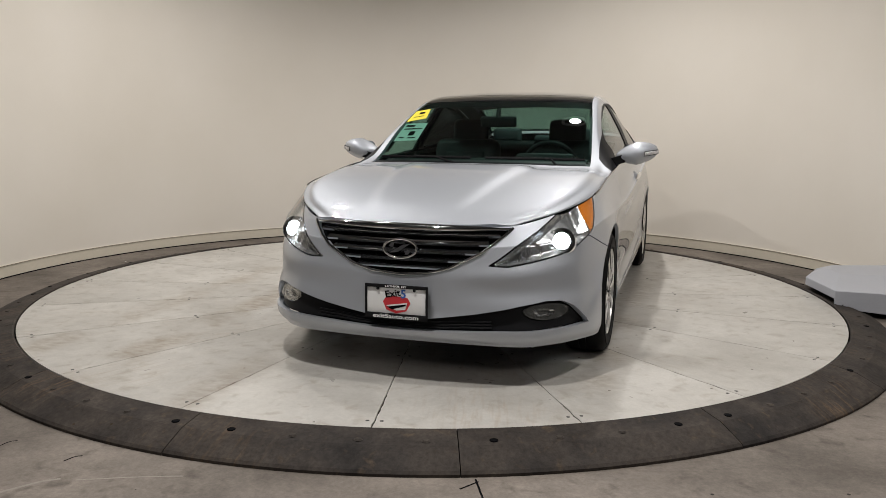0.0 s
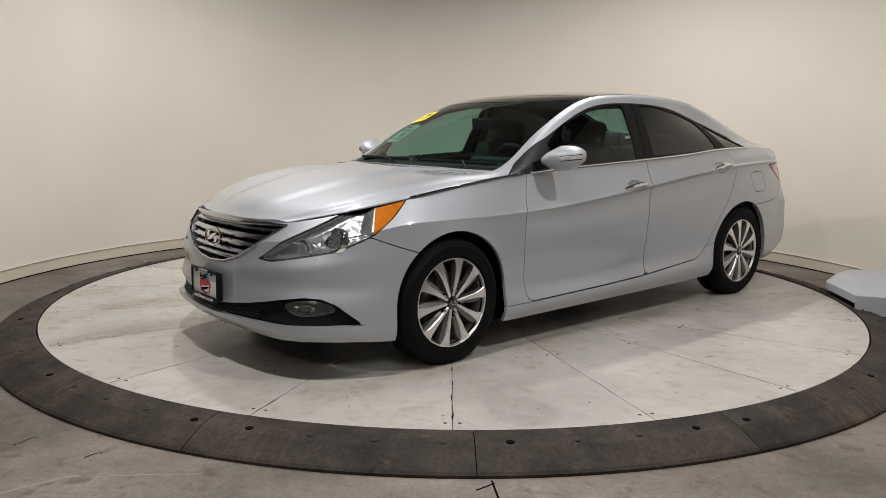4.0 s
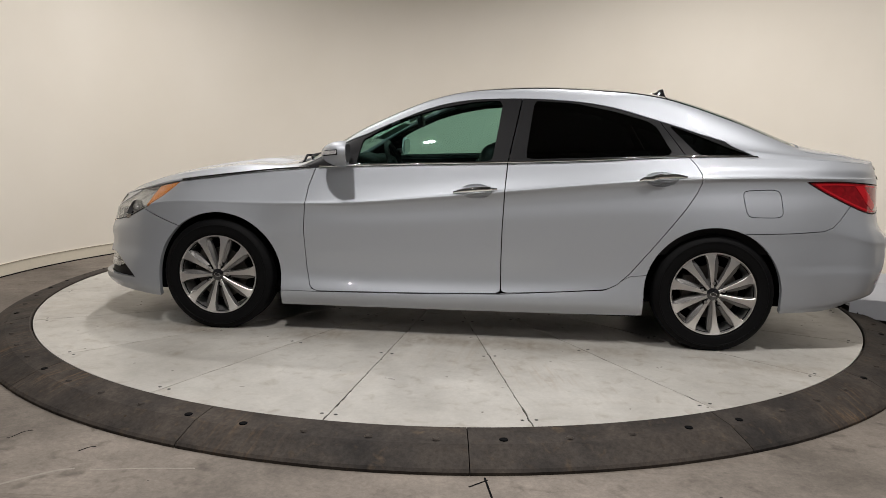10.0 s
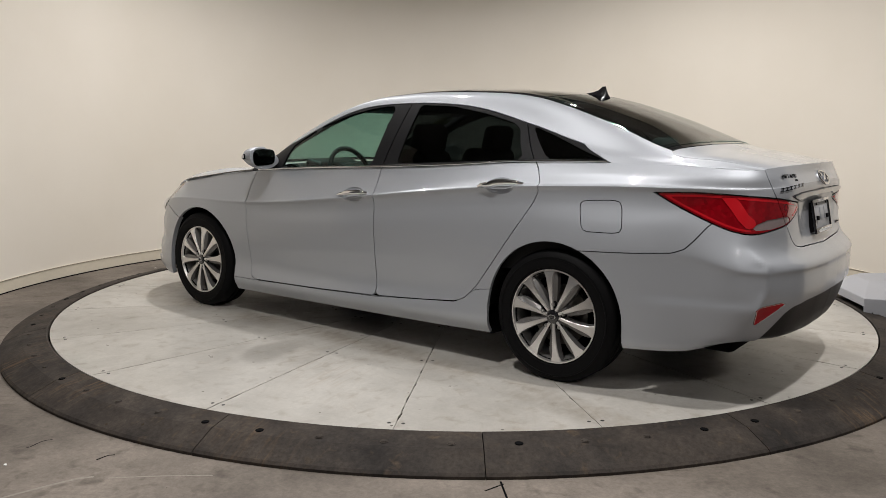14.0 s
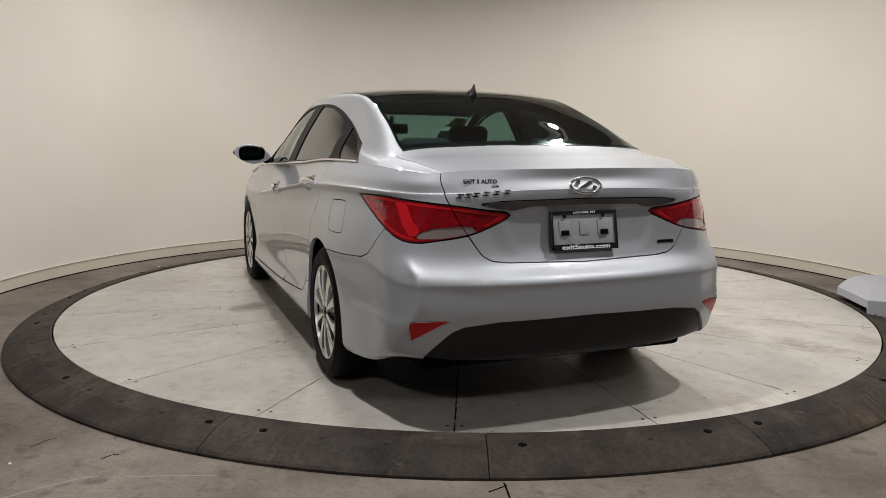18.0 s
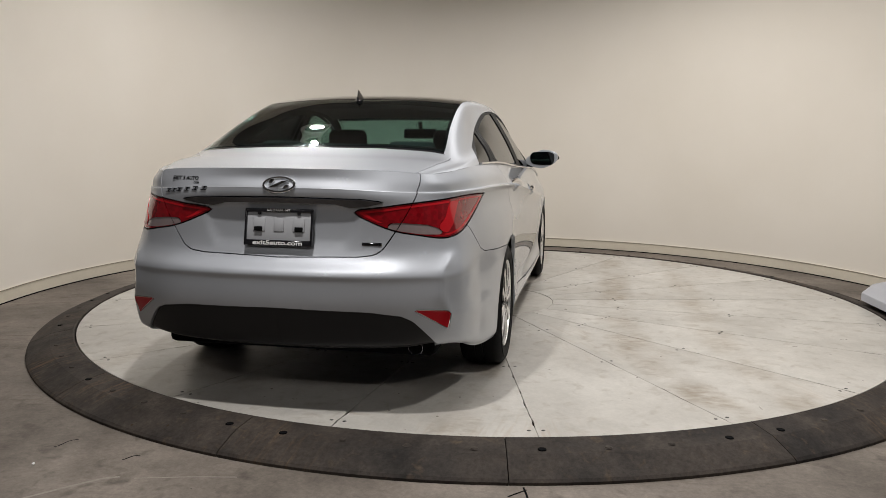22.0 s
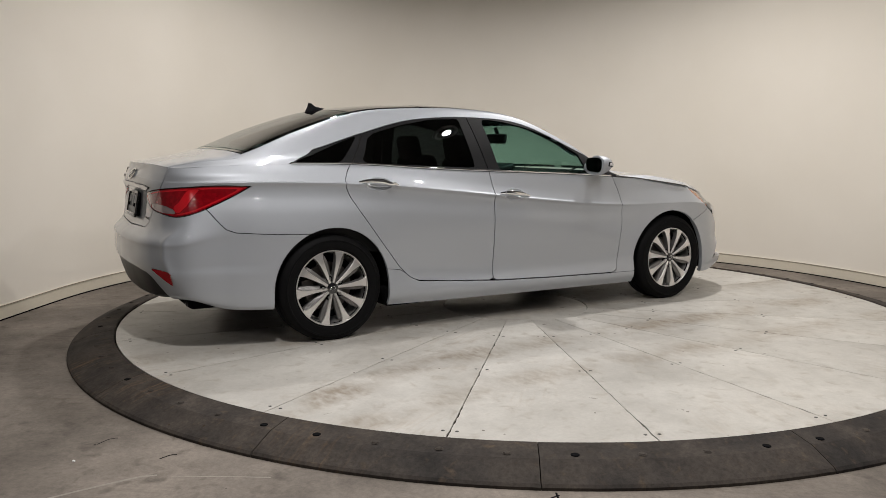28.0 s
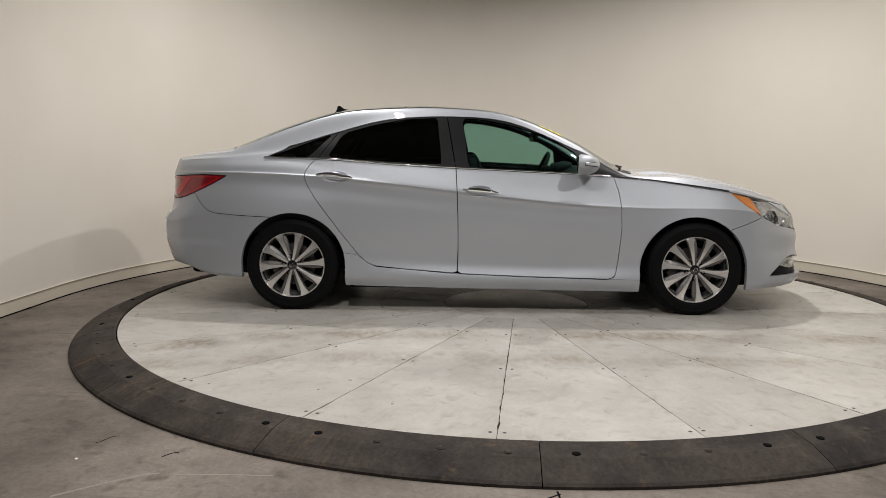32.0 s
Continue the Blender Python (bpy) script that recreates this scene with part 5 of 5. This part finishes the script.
def build_grille(car, area):
    bed = area.raised(-0.060).both().build("grille", DARK, car, 0, "black grille with chrome bars and frame")
    pts_of = lambda z, top: [spot(SIDE, u, z) for u in np.linspace(0, top, 12)]
    # five bowed bars
    for k, (z, reach) in enumerate(((.698, 1.80), (.660, 1.62), (.622, 1.44), (.585, 1.20), (.550, .90))):
        verts, faces = [], []
        line = [(p, n, 1) for p, n in pts_of(z + 0.006, reach)]
        full = [(Vector((p.x, -p.y, p.z)), Vector((n.x, -n.y, n.z))) for p, n, _ in reversed(line[1:])] + [(p, n) for p, n, _ in line]
        for p, n in full:
            q = Vector((n.x, n.y, 0)).normalized()
            verts += [p - q * 0.026 + Vector((0, 0, 0.013)), p - q * 0.005 + Vector((0, 0, -0.001)), p - q * 0.012 - Vector((0, 0, 0.011)), p - q * 0.05 - Vector((0, 0, 0.004)), p - q * 0.05 + Vector((0, 0, 0.006))]
        c = len(full)
        for i in range(c - 1):
            for j in range(5):
                w = (j + 1) % 5
                faces.append((i * 5 + j, i * 5 + w, i * 5 + 5 + w, i * 5 + 5 + j))
        bm = mesh_bm(verts, faces)
        bmesh.ops.recalc_face_normals(bm, faces=bm.faces[:])
        part("grille_bar", bm, BAR_CHROME, bed, "chrome grille bar", sharp=30)
    outline = [(2.0, .736), (1.93, .718), (1.7, .672), (1.49, .631), (1.2, .590), (.96, .558), (.55, .530), (0, .520)]
    edge = [spot(SIDE, u, z) for u, z in outline]
    pts = [p + n * 0.002 for p, n in edge]
    pts = pts + [Vector((p.x, -p.y, p.z)) for p in reversed(pts[:-1])]
    part("grille_frame", tube(pts, 0.007, 8), BAR_CHROME, bed, "chrome grille surround", sharp=60)
    top = [p + n * 0.003 + Vector((0, 0, -0.004)) for p, n in (spot(SIDE, u, .735) for u in np.linspace(0, 1.98, 12))]
    top = [Vector((p.x, -p.y, p.z)) for p in reversed(top[1:])] + top
    girth = [0.005 + 0.016 * (1 - (abs(k - 11) / 11) ** 2) for k in range(23)]
    part("grille_top_bar", tube(top, girth, 12, False, 0.95), BAR_CHROME, bed, "chrome bar along the grille top", sharp=60)
    p, n = spot(SIDE, 0.0, .638)
    emblem(bed, frame_on(p, n, lift=0.006), 0.080, 0.044)


def wheel_mesh(car, sx, sy, first=None):
    turn = 0 if sy > 0 else 180
    roll = {(1, 1): -18, (-1, 1): 0, (-1, -1): 17, (1, -1): 40}[sx, sy]
    at = pose(sx * AXLE, sy * HUB_Y, HUB_Z, 0, 0, turn) @ pose(0, 0, 0, 0, roll, 0)
    if first is not None:
        return copy_thing(first, at)
    R = TYRE_R
    w = new("wheel")
    w.empty_display_size = 0.1
    w.parent = car
    w.matrix_basis = at
    prof = [(0.216, -0.014), (0.226, -0.004), (0.234, 0.002), (0.240, 0.002), (0.242, 0.006), (0.262, 0.011), (0.284, 0.010), (0.286, 0.0125), (0.292, 0.0125), (0.294, 0.008), (0.309, 0.001), (0.319, -0.008), (R - 0.001, -0.019), (R, -0.035),
            (R, -0.078), (R - 0.007, -0.080), (R - 0.007, -0.086), (R, -0.088), (R, -0.118), (R - 0.007, -0.120), (R - 0.007, -0.126), (R, -0.128), (R, -0.165), (R - 0.002, -0.180), (0.306, -0.205), (0.26, -0.215), (0.222, -0.205)]
    v, f = spin_profile(prof, 72, "y", True)
    bm = mesh_bm(v, f)
    bmesh.ops.recalc_face_normals(bm, faces=bm.faces[:])
    part("tyre", bm, TYRE, w, "black tyre")
    prof = [(0.231, -0.001), (0.230, 0.003), (0.225, 0.003), (0.221, -0.006), (0.213, -0.03), (0.203, -0.09), (0.203, -0.19)]
    v, f = spin_profile(prof, 72, "y")
    rim = part("rim", mesh_bm(v, f), ALLOY, w, "machined alloy rim")
    v, f = spin_profile([(0.0, -0.008), (0.040, -0.008), (0.066, -0.012), (0.076, -0.026), (0.076, -0.07)], 40, "y")
    part("hub", mesh_bm(v, f), ALLOY_GREY, rim)
    # ten spokes: a bright machined face that flares at the rim, and a grey painted flank beside it
    sections = []
    for r, face, flank, y0, sweep in ((0.034, 0.012, 0.008, 0.000, 0.0), (0.085, 0.017, 0.017, 0.003, 0.001), (0.130, 0.023, 0.022, 0.005, 0.002),
                                      (0.168, 0.030, 0.024, 0.005, 0.002), (0.196, 0.040, 0.018, 0.003, 0.003), (0.211, 0.052, 0.010, 0.001, 0.004), (0.227, 0.064, 0.004, -0.002, 0.005)):
        lo, hi = sweep - face * 0.62, sweep + face * 0.38
        sections.append([(r, lo - 0.004, y0 - 0.038), (r, lo - 0.001, y0 - 0.003), (r, lo + 0.002, y0), (r, hi - 0.001, y0), (r, hi + 0.002, y0 - 0.006),
                         (r, hi + flank, y0 - 0.017), (r, hi + flank + 0.002, y0 - 0.042)])
    verts, faces, tone = [], [], []
    for s in sections:
        verts += [(r, y, t) for r, t, y in s]
    for i in range(len(sections) - 1):
        for j in range(6):
            faces.append((i * 7 + j, i * 7 + 7 + j, i * 7 + 8 + j, i * 7 + 1 + j))
            tone.append(0 if j in (1, 2, 3) else 1)
    me = bpy.data.meshes.new("spoke")
    me.from_pydata(verts, [], faces)
    me.materials.append(ALLOY)
    me.materials.append(ALLOY_GREY)
    for p, k in zip(me.polygons, tone):
        p.material_index = k
    for k in range(10):
        ob = new("spoke", me)
        ob.parent = rim
        ob.rotation_euler = (0, radians(36 * k + 24), 0)
    v, f = spin_profile([(0.0, 0.006), (0.024, 0.005), (0.031, 0.001), (0.032, -0.01)], 28, "y")
    cap = part("centre_cap", mesh_bm(v, f), GLOSS_BLACK, w, "black centre cap with badge")
    part("cap_badge", moved(ring_bm(0.017, 0.010, 0.0018, 20), pose(0, 0.0065, 0, -90)), CHROME, cap)
    v, f = spin_profile([(0.0, 0.006), (0.006, 0.005), (0.0095, 0.001), (0.0105, -0.004), (0.0105, -0.012)], 14, "y")
    nut = mesh_bm(v, f)
    nut_ob = part("lug_nut", nut, STEEL_NUT, w, "steel lug nut in a dark pocket")
    v, f = spin_profile([(0.0, -0.0035), (0.0165, -0.0035), (0.0185, -0.006), (0.019, -0.016)], 18, "y")
    pocket = mesh_bm(v, f)
    pocket_ob = part("lug_pocket", pocket, DARK, w)
    for k in range(5):
        a = radians(72 * k + 18)
        for first_ob, name in ((nut_ob, "lug_nut"), (pocket_ob, "lug_pocket")):
            ob = first_ob if k == 0 else new(name, first_ob.data)
            ob.parent = w
            ob.location = (0.060 * math.cos(a), -0.001, 0.060 * math.sin(a))
    v, f = spin_profile([(0.06, -0.075), (0.150, -0.075), (0.150, -0.10), (0.06, -0.10)], 40, "y", True)
    part("brake_disc", mesh_bm(v, f), DISC_STEEL, w, "worn steel brake disc")
    part("brake_caliper", box((0.07, 0.06, 0.15), (0.125, -0.085, 0.02), bevel=0.012), DISC_STEEL, w)
    v, f = spin_profile([(0.0, -0.11), (0.20, -0.11)], 32, "y")
    part("brake_shield", mesh_bm(v, f), DARK, w)
    return w


def build_fittings(car, lid):
    # rear: badge, words, plate, small badge
    p, n = spot(SIDE, 18.0, .992)
    emblem(lid, frame_on((p.x, 0, p.z), (n.x, 0, n.z), lift=0.003), 0.070, 0.036, "rear_badge")
    for k in range(6):
        p, n = spot(SIDE, 15.81 + 0.162 * k, .957 + .003 * k)
        # an open slanted piece: two thin bars and a stem
        m = frame_on(p, n, lift=0.001)
        bm = prism([(-.015, -.008), (.010, -.008), (.011, -.005), (-.014, -.005)], .003)
        for outline in ([(-.009, .005), (.016, .005), (.017, .008), (-.008, .008)], [(-.002, -.005), (.002, -.005), (.006, .005), (.002, .005)]):
            more = prism(outline, .003)
            me = bpy.data.meshes.new("tmp")
            more.to_mesh(me)
            more.free()
            bm.from_mesh(me)
            bpy.data.meshes.remove(me)
        part("model_badge_piece", moved(bm, m), NEAR_BLACK_CHROME, lid, "dark chrome badge piece")
    p, n = spot(SIDE, 16.20, 1.012)
    letters("EXIT 5 AUTO", 0.024, DARK, lid, frame_on(p, n, lift=0.001), "dealer_lettering", 0.001, True, 0.135, "dark dealer lettering")
    p, n = spot(SIDE, 16.42, .994)
    letters(".COM", 0.012, DARK, lid, frame_on(p, n, lift=0.001), "dealer_lettering_small", 0.001, True, 0.030)
    p, n = spot(SIDE, 16.45, .750)
    q = frame_on((p.x, -p.y, p.z), (n.x, -n.y, n.z), lift=0.001)
    part("trim_badge", moved(box((0.085, 0.014, 0.004), bevel=0.001), q), DULL_CHROME, lid, "small chrome trim badge")
    part("trim_badge_print", moved(box((0.060, 0.005, 0.003), (0.0, 0.0, 0.002)), q), DARK, lid)
    plate_frame(car, (-2.379, 0.003, .809), (-1, 0, 0.19), None)
    # front plate with its dealer print
    plate_frame(car, (2.334, 0.0, .395), (1, 0, 0.02), "print")
    # exhaust tip under the valance
    v, f = spin_profile([(0.030, 0.0), (0.034, 0.002), (0.036, 0.0), (0.036, -0.16), (0.030, -0.16)], 24, "z", True)
    part("exhaust_tip", moved(mesh_bm(v, f), frame_on((-2.20, -.56, .262), (-1, 0, -0.12))), DULL_CHROME, car, "dull steel exhaust tip")
    # antenna fin
    verts, faces = [], []
    for i, (x, hw, h) in enumerate(((-1.05, .004, .004), (-1.085, .026, .022), (-1.13, .036, .036), (-1.165, .034, .050), (-1.19, .024, .074), (-1.212, .016, .080), (-1.222, .018, .050), (-1.235, .036, .030), (-1.250, .022, .004))):
        z = 1.406 - (-1.06 - x) * 0.16
        verts += [(x, -hw, z), (x + 0.01, -hw * 0.55, z + h * 0.5), (x, 0, z + h), (x + 0.01, hw * 0.55, z + h * 0.5), (x, hw, z)]
    for i in range(8):
        for j in range(4):
            faces.append((i * 5 + j, i * 5 + 5 + j, i * 5 + 6 + j, i * 5 + 1 + j))
    bm = mesh_bm(verts, faces)
    bmesh.ops.recalc_face_normals(bm, faces=bm.faces[:])
    part("antenna_fin", bm, GLOSS_BLACK, car, "black shark fin antenna", sharp=50)
    # wipers resting on the cowl
    for y0, y1, pivot in ((.62, .05, .50), (-.02, -.60, -.12)):
        blade = [spot(TOP, 4.09, abs(y) / 0.70 * 2.9, "uv") for y in np.linspace(y0, y1, 9)]
        pts = [Vector((p.x + 0.012, math.copysign(abs(p.y), y), p.z + 0.004)) for (p, n), y in zip(blade, np.linspace(y0, y1, 9))]
        wiper = part("wiper", tube(pts, 0.006, 6, False, 1.6), BLACK_TRIM, car, "black windscreen wiper")
        a = pts[4] + Vector((0.0, 0, 0.003))
        part("wiper_arm", tube([(1.0, pivot, .962), (.99, pivot, .972), (a.x + 0.03, (a.y + pivot) / 2, a.z), tuple(a)], 0.007, 8), BLACK_TRIM, wiper)
    # paper notices inside the windscreen
    def sheet_on(points, mat, name, label, lift):
        corners = []
        for u, v in points:
            p, n = spot(TOP, u, v, "uv")
            corners.append(Vector((p.x, -p.y, p.z)) - Vector((n.x, -n.y, n.z)) * lift)
        return link(name, corners + [c + Vector((0.0006, 0, 0.0006)) for c in corners], [(0, 1, 2, 3), (7, 6, 5, 4)], mat, car, False, label), corners
    note, c = sheet_on([(5.52, 2.72), (5.56, 1.95), (5.20, 1.78), (5.16, 2.66)], YELLOW, "yellow_notice", "yellow paper notice", -0.003)
    paper, d = sheet_on([(5.10, 2.72), (5.12, 1.66), (4.61, 1.60), (4.57, 2.64)], PAPER, "price_sheet", "pale printed sheet inside the windscreen", 0.010)
    def bars(corners, rows, mat, parent):
        a, b, cc, dd = corners
        for u0, u1, v0, v1 in rows:
            q = lambda u, v: a.lerp(b, u).lerp(dd.lerp(cc, u), v) + Vector((0.0014, 0, 0.0014))
            link("printed_bar", [q(u0, v0), q(u1, v0), q(u1, v1), q(u0, v1)], [(0, 1, 2, 3)], mat, parent)
    bars(c, ((.40, .75, .22, .42), (.25, .80, .64, .70)), DARK, note)
    bars(d, ((.1, .5, .10, .2), (.1, .9, .3, .36), (.45, .7, .48, .72), (.12, .35, .78, .85), (.5, .85, .82, .88)), DARK, paper)


def plate_frame(car, at, normal, kind):
    m = frame_on(at, normal)
    outer = [(-.155, -.080), (.155, -.080), (.155, .080), (-.155, .080)]
    front = kind == "print"
    fr = new("plate_holder")
    fr.parent = car
    fr.empty_display_size = 0.05
    tagged(fr, "black dealer plate frame with white lettering")
    bars_ = [((.31, .026, .012), (0, -.068, .004)), ((.31, .016, .012), (0, .073, .004)), ((.010, .16, .012), (-.150, 0, .004)), ((.010, .16, .012), (.150, 0, .004))]
    bm = bmesh.new()
    for size, c in bars_:
        b = box(size, c, bevel=0.003)
        me = bpy.data.meshes.new("tmp")
        b.to_mesh(me)
        b.free()
        bm.from_mesh(me)
        bpy.data.meshes.remove(me)
    part("frame", moved(bm, m), GLOSS_BLACK if not front else BLACK_TRIM, fr, "black plate frame")
    part("plate_backing", moved(box((.292, .142, .024), (0, 0, -.014), bevel=0.002), m), BLACK_TRIM, fr)
    plate = part("plate", moved(box((.30, .15, .004), (0, 0, -.001), bevel=0.001), m), WHITE if front else PLATE_STEEL, fr, "white dealer plate" if front else "bare stamped plate backing")
    letters("exit5auto.com", .026, WHITE, fr, m @ pose(0, -.068, .0112), "web_lettering", 0.001, True, 0.225)
    letters("LATHAM, NY", .014, WHITE, fr, m @ pose(0, .0735, .0112), "town_lettering", 0.001, True, 0.105)
    for x in (-.09, .09):
        v, f = spin_profile([(0.0, 0.006), (0.006, 0.005), (0.008, 0.0)], 12, "z")
        part("plate_screw", moved(mesh_bm(v, f), m @ pose(x, .060, .006)), BLACK_TRIM, fr)
    if front:
        shield = [(-.066, -.012), (-.050, .010), (-.010, .016), (.055, .010), (.070, -.014), (.050, -.052), (.0, -.066), (-.050, -.050)]
        part("shield_print", moved(prism(shield, .001, (0, .012, .0015)), m), RED_PRINT, plate)
        part("shield_print_pale", moved(prism([(-.05, -.030), (.055, -.012), (.045, -.046), (0, -.052)], .001, (0, .012, .0027)), m), WHITE, plate)
        part("shield_line", moved(prism([(-.045, -.036), (.05, -.020), (.046, -.028), (-.02, -.048)], .001, (0, .012, .0038)), m), DARK, plate)
        letters("Exit", .044, DARK, plate, m @ pose(-.018, .038, .0034, 0, 0, 10), "script_lettering", 0.001, True, 0.075)
        letters("5", .056, BLUE_PRINT, plate, m @ pose(.036, .038, .0046), "figure_lettering", 0.001, True)
    else:
        for x in (-.090, 0, .090):
            part("pressed_pad", moved(box((.055 if x else .045, .062, .006), (x, .012, .002), bevel=0.004), m), PLATE_STEEL, plate)
        for x in (-.092, .092):
            part("plate_bumper", moved(box((.036, .020, .010), (x, -.008, .007), bevel=0.003), m), DARK, plate)


def build_cabin(car):
    # dark lining behind doors and roof
    lining = SIDE.keep(lambda s: 7.3 - s.u).keep(lambda s: s.u - 13.2).keep(lambda s: s.v - 8.5).raised(-0.075)
    for m in (0, 1):
        (lining.mirrored() if m else lining).build("door_lining", LEATHER, car, 0)
        rim = TOP.keep(lambda s: 4.4 - s.u).keep(lambda s: s.u - 10.3).keep(lambda s: 2.75 - s.v).keep(lambda s: s.v - 4.02).raised(-0.035)
        (rim.mirrored() if m else rim).build("pillar_lining", LEATHER, car, 0)
    head = TOP.keep(lambda s: 5.95 - s.u).keep(lambda s: s.u - 9.15).keep(lambda s: s.v - 3.3).raised(-0.045)
    head.both().build("headliner", GREY_CLOTH, car, 0)
    part("cabin_floor", box((3.1, 1.52, 0.04), (-.45, 0, .26), bevel=0.01), DARK, car)
    # underbody and wheel houses
    part("underbody", box((2.05, 1.62, 0.13), (0, 0, .218), bevel=0.03), DARK, car)
    part("front_underbody", box((1.2, 1.24, 0.16), (1.55, 0, .25), bevel=0.03), DARK, car)
    part("rear_underbody", box((1.1, 1.30, 0.20), (-1.65, 0, .32), bevel=0.03), DARK, car)
    for sx in (1, -1):
        for sy in (1, -1):
            verts, faces = [], []
            for i in range(25):
                a = math.pi * i / 24
                for y in (0.845, 0.50):
                    verts.append((sx * AXLE - sx * 0.008 + 0.385 * math.cos(a), sy * y, max(HUB_Z + 0.385 * math.sin(a), 0.2)))
            for i in range(24):
                faces.append((2 * i, 2 * i + 2, 2 * i + 3, 2 * i + 1))
            faces.append(tuple(2 * i + 1 for i in range(25)))
            link("wheel_house", verts, faces, DARK, car)
    part("engine_bay_block", box((.55, 1.1, .34), (1.75, 0, .47), bevel=0.05), DARK, car)
    part("boot_block", box((.62, 1.1, .40), (-1.95, 0, .62), bevel=0.05), DARK, car)
    # dashboard
    bm = prism([(.0, .0), (.42, .06), (.50, .10), (.44, .26), (.16, .30), (.02, .22)], 1.34, (.52, .67, .70), (90, 0, 0), 0.02)
    part("dashboard", bm, LEATHER, car, "black moulded dashboard")
    part("instrument_hood", box((.16, .38, .07), (.60, .37, .985), (0, -12, 0), bevel=0.03, segments=3), LEATHER, car)
    wheel_ = part("steering_wheel", moved(ring_bm(.178, .178, .016, 40), pose(.43, .37, .93, 0, -68, 0)), LEATHER, car, "black leather steering wheel")
    part("wheel_boss", moved(box((.13, .11, .05), bevel=0.02, segments=3), pose(.45, .37, .93, 0, -68, 0)), LEATHER, wheel_)
    part("centre_console", box((1.0, .24, .26), (.10, 0, .50), bevel=0.03), LEATHER, car)
    part("rear_shelf", box((.55, 1.12, .03), (-1.62, 0, 1.035), bevel=0.01), LEATHER, car)
    part("brake_light_bar", box((.03, .30, .018), (-1.70, 0, 1.062), bevel=0.004), DARK_RED, car, "dark red high brake light")
    mirror_ = part("rear_view_mirror", box((.035, .25, .075), (.34, -.015, 1.228), (0, 10, 4), bevel=0.016, segments=3), LEATHER, car, "black rear-view mirror")
    part("mirror_stem", tube([(.36, -.015, 1.25), (.33, -.015, 1.315)], .016, 8), LEATHER, mirror_)

    def seat(y, x):
        s = new("front_seat")
        s.parent = car
        s.empty_display_size = 0.1
        tagged(s, "black leather front seat with headrest")
        part("seat_cushion", box((.50, .50, .16), (x + .22, y, .50), (0, -6, 0), bevel=0.06, segments=4), LEATHER, s)
        part("seat_back", box((.15, .50, .62), (x - .07, y, .80), (0, -18, 0), bevel=0.065, segments=4), LEATHER, s)
        part("seat_insert", box((.03, .30, .44), (x + .015, y, .80), (0, -18, 0), bevel=0.014, segments=3), LEATHER, s)
        h = part("headrest", box((.10, .27, .19), (x - .215, y, 1.155), (0, -12, 0), bevel=0.045, segments=4), LEATHER, s)
        for d in (-.06, .06):
            part("headrest_post", tube([(x - .18, y + d, 1.04), (x - .205, y + d, 1.12)], .006, 6), CHROME, h)
    seat(.37, -.02)
    seat(-.37, -.02)
    bench = part("rear_bench", box((.50, 1.22, .18), (-.92, 0, .50), (0, -6, 0), bevel=0.06, segments=4), LEATHER, car, "black leather rear bench")
    part("bench_back", box((.16, 1.22, .58), (-1.26, 0, .79), (0, -24, 0), bevel=0.06, segments=4), LEATHER, bench)
    for y in (.36, -.36, 0):
        part("rear_headrest", box((.09, .26 if y else .22, .14 if y else .09), (-1.42, y, 1.105 if y else 1.07), (0, -16, 0), bevel=0.035, segments=4), GREY_CLOTH, bench, "grey rear headrest")


def build_car():
    car = thing("car", "silver four-door sedan with alloy wheels and dark glass roof", "car")
    lid = build_panels(car)
    first = wheel_mesh(car, 1, 1)
    for sx, sy in ((1, -1), (-1, 1), (-1, -1)):
        wheel_mesh(car, sx, sy, first)
    build_fittings(car, lid)
    build_cabin(car)
    return car


CAR = build_car()


def motions():
    walk(DECK, [(t, pose(0, 0, 0, 0, 0, a)) for t, a in TURN])
    walk(CAR, [(t, pose(0, 0, 0, 0, 0, a) @ pose(-0.191, 0.520, 0)) for t, a in TURN])
    # the added covers close over the still-glowing bulbs, in place of switching off
    for shutter, hinge, k in BULB_COVERS:
        walk(shutter, [(t, hinge @ pose(0, 0, 0, k * a)) for t, a in ((0, 86), (1.3, 86), (1.4, 0), (32, 0))])


motions()
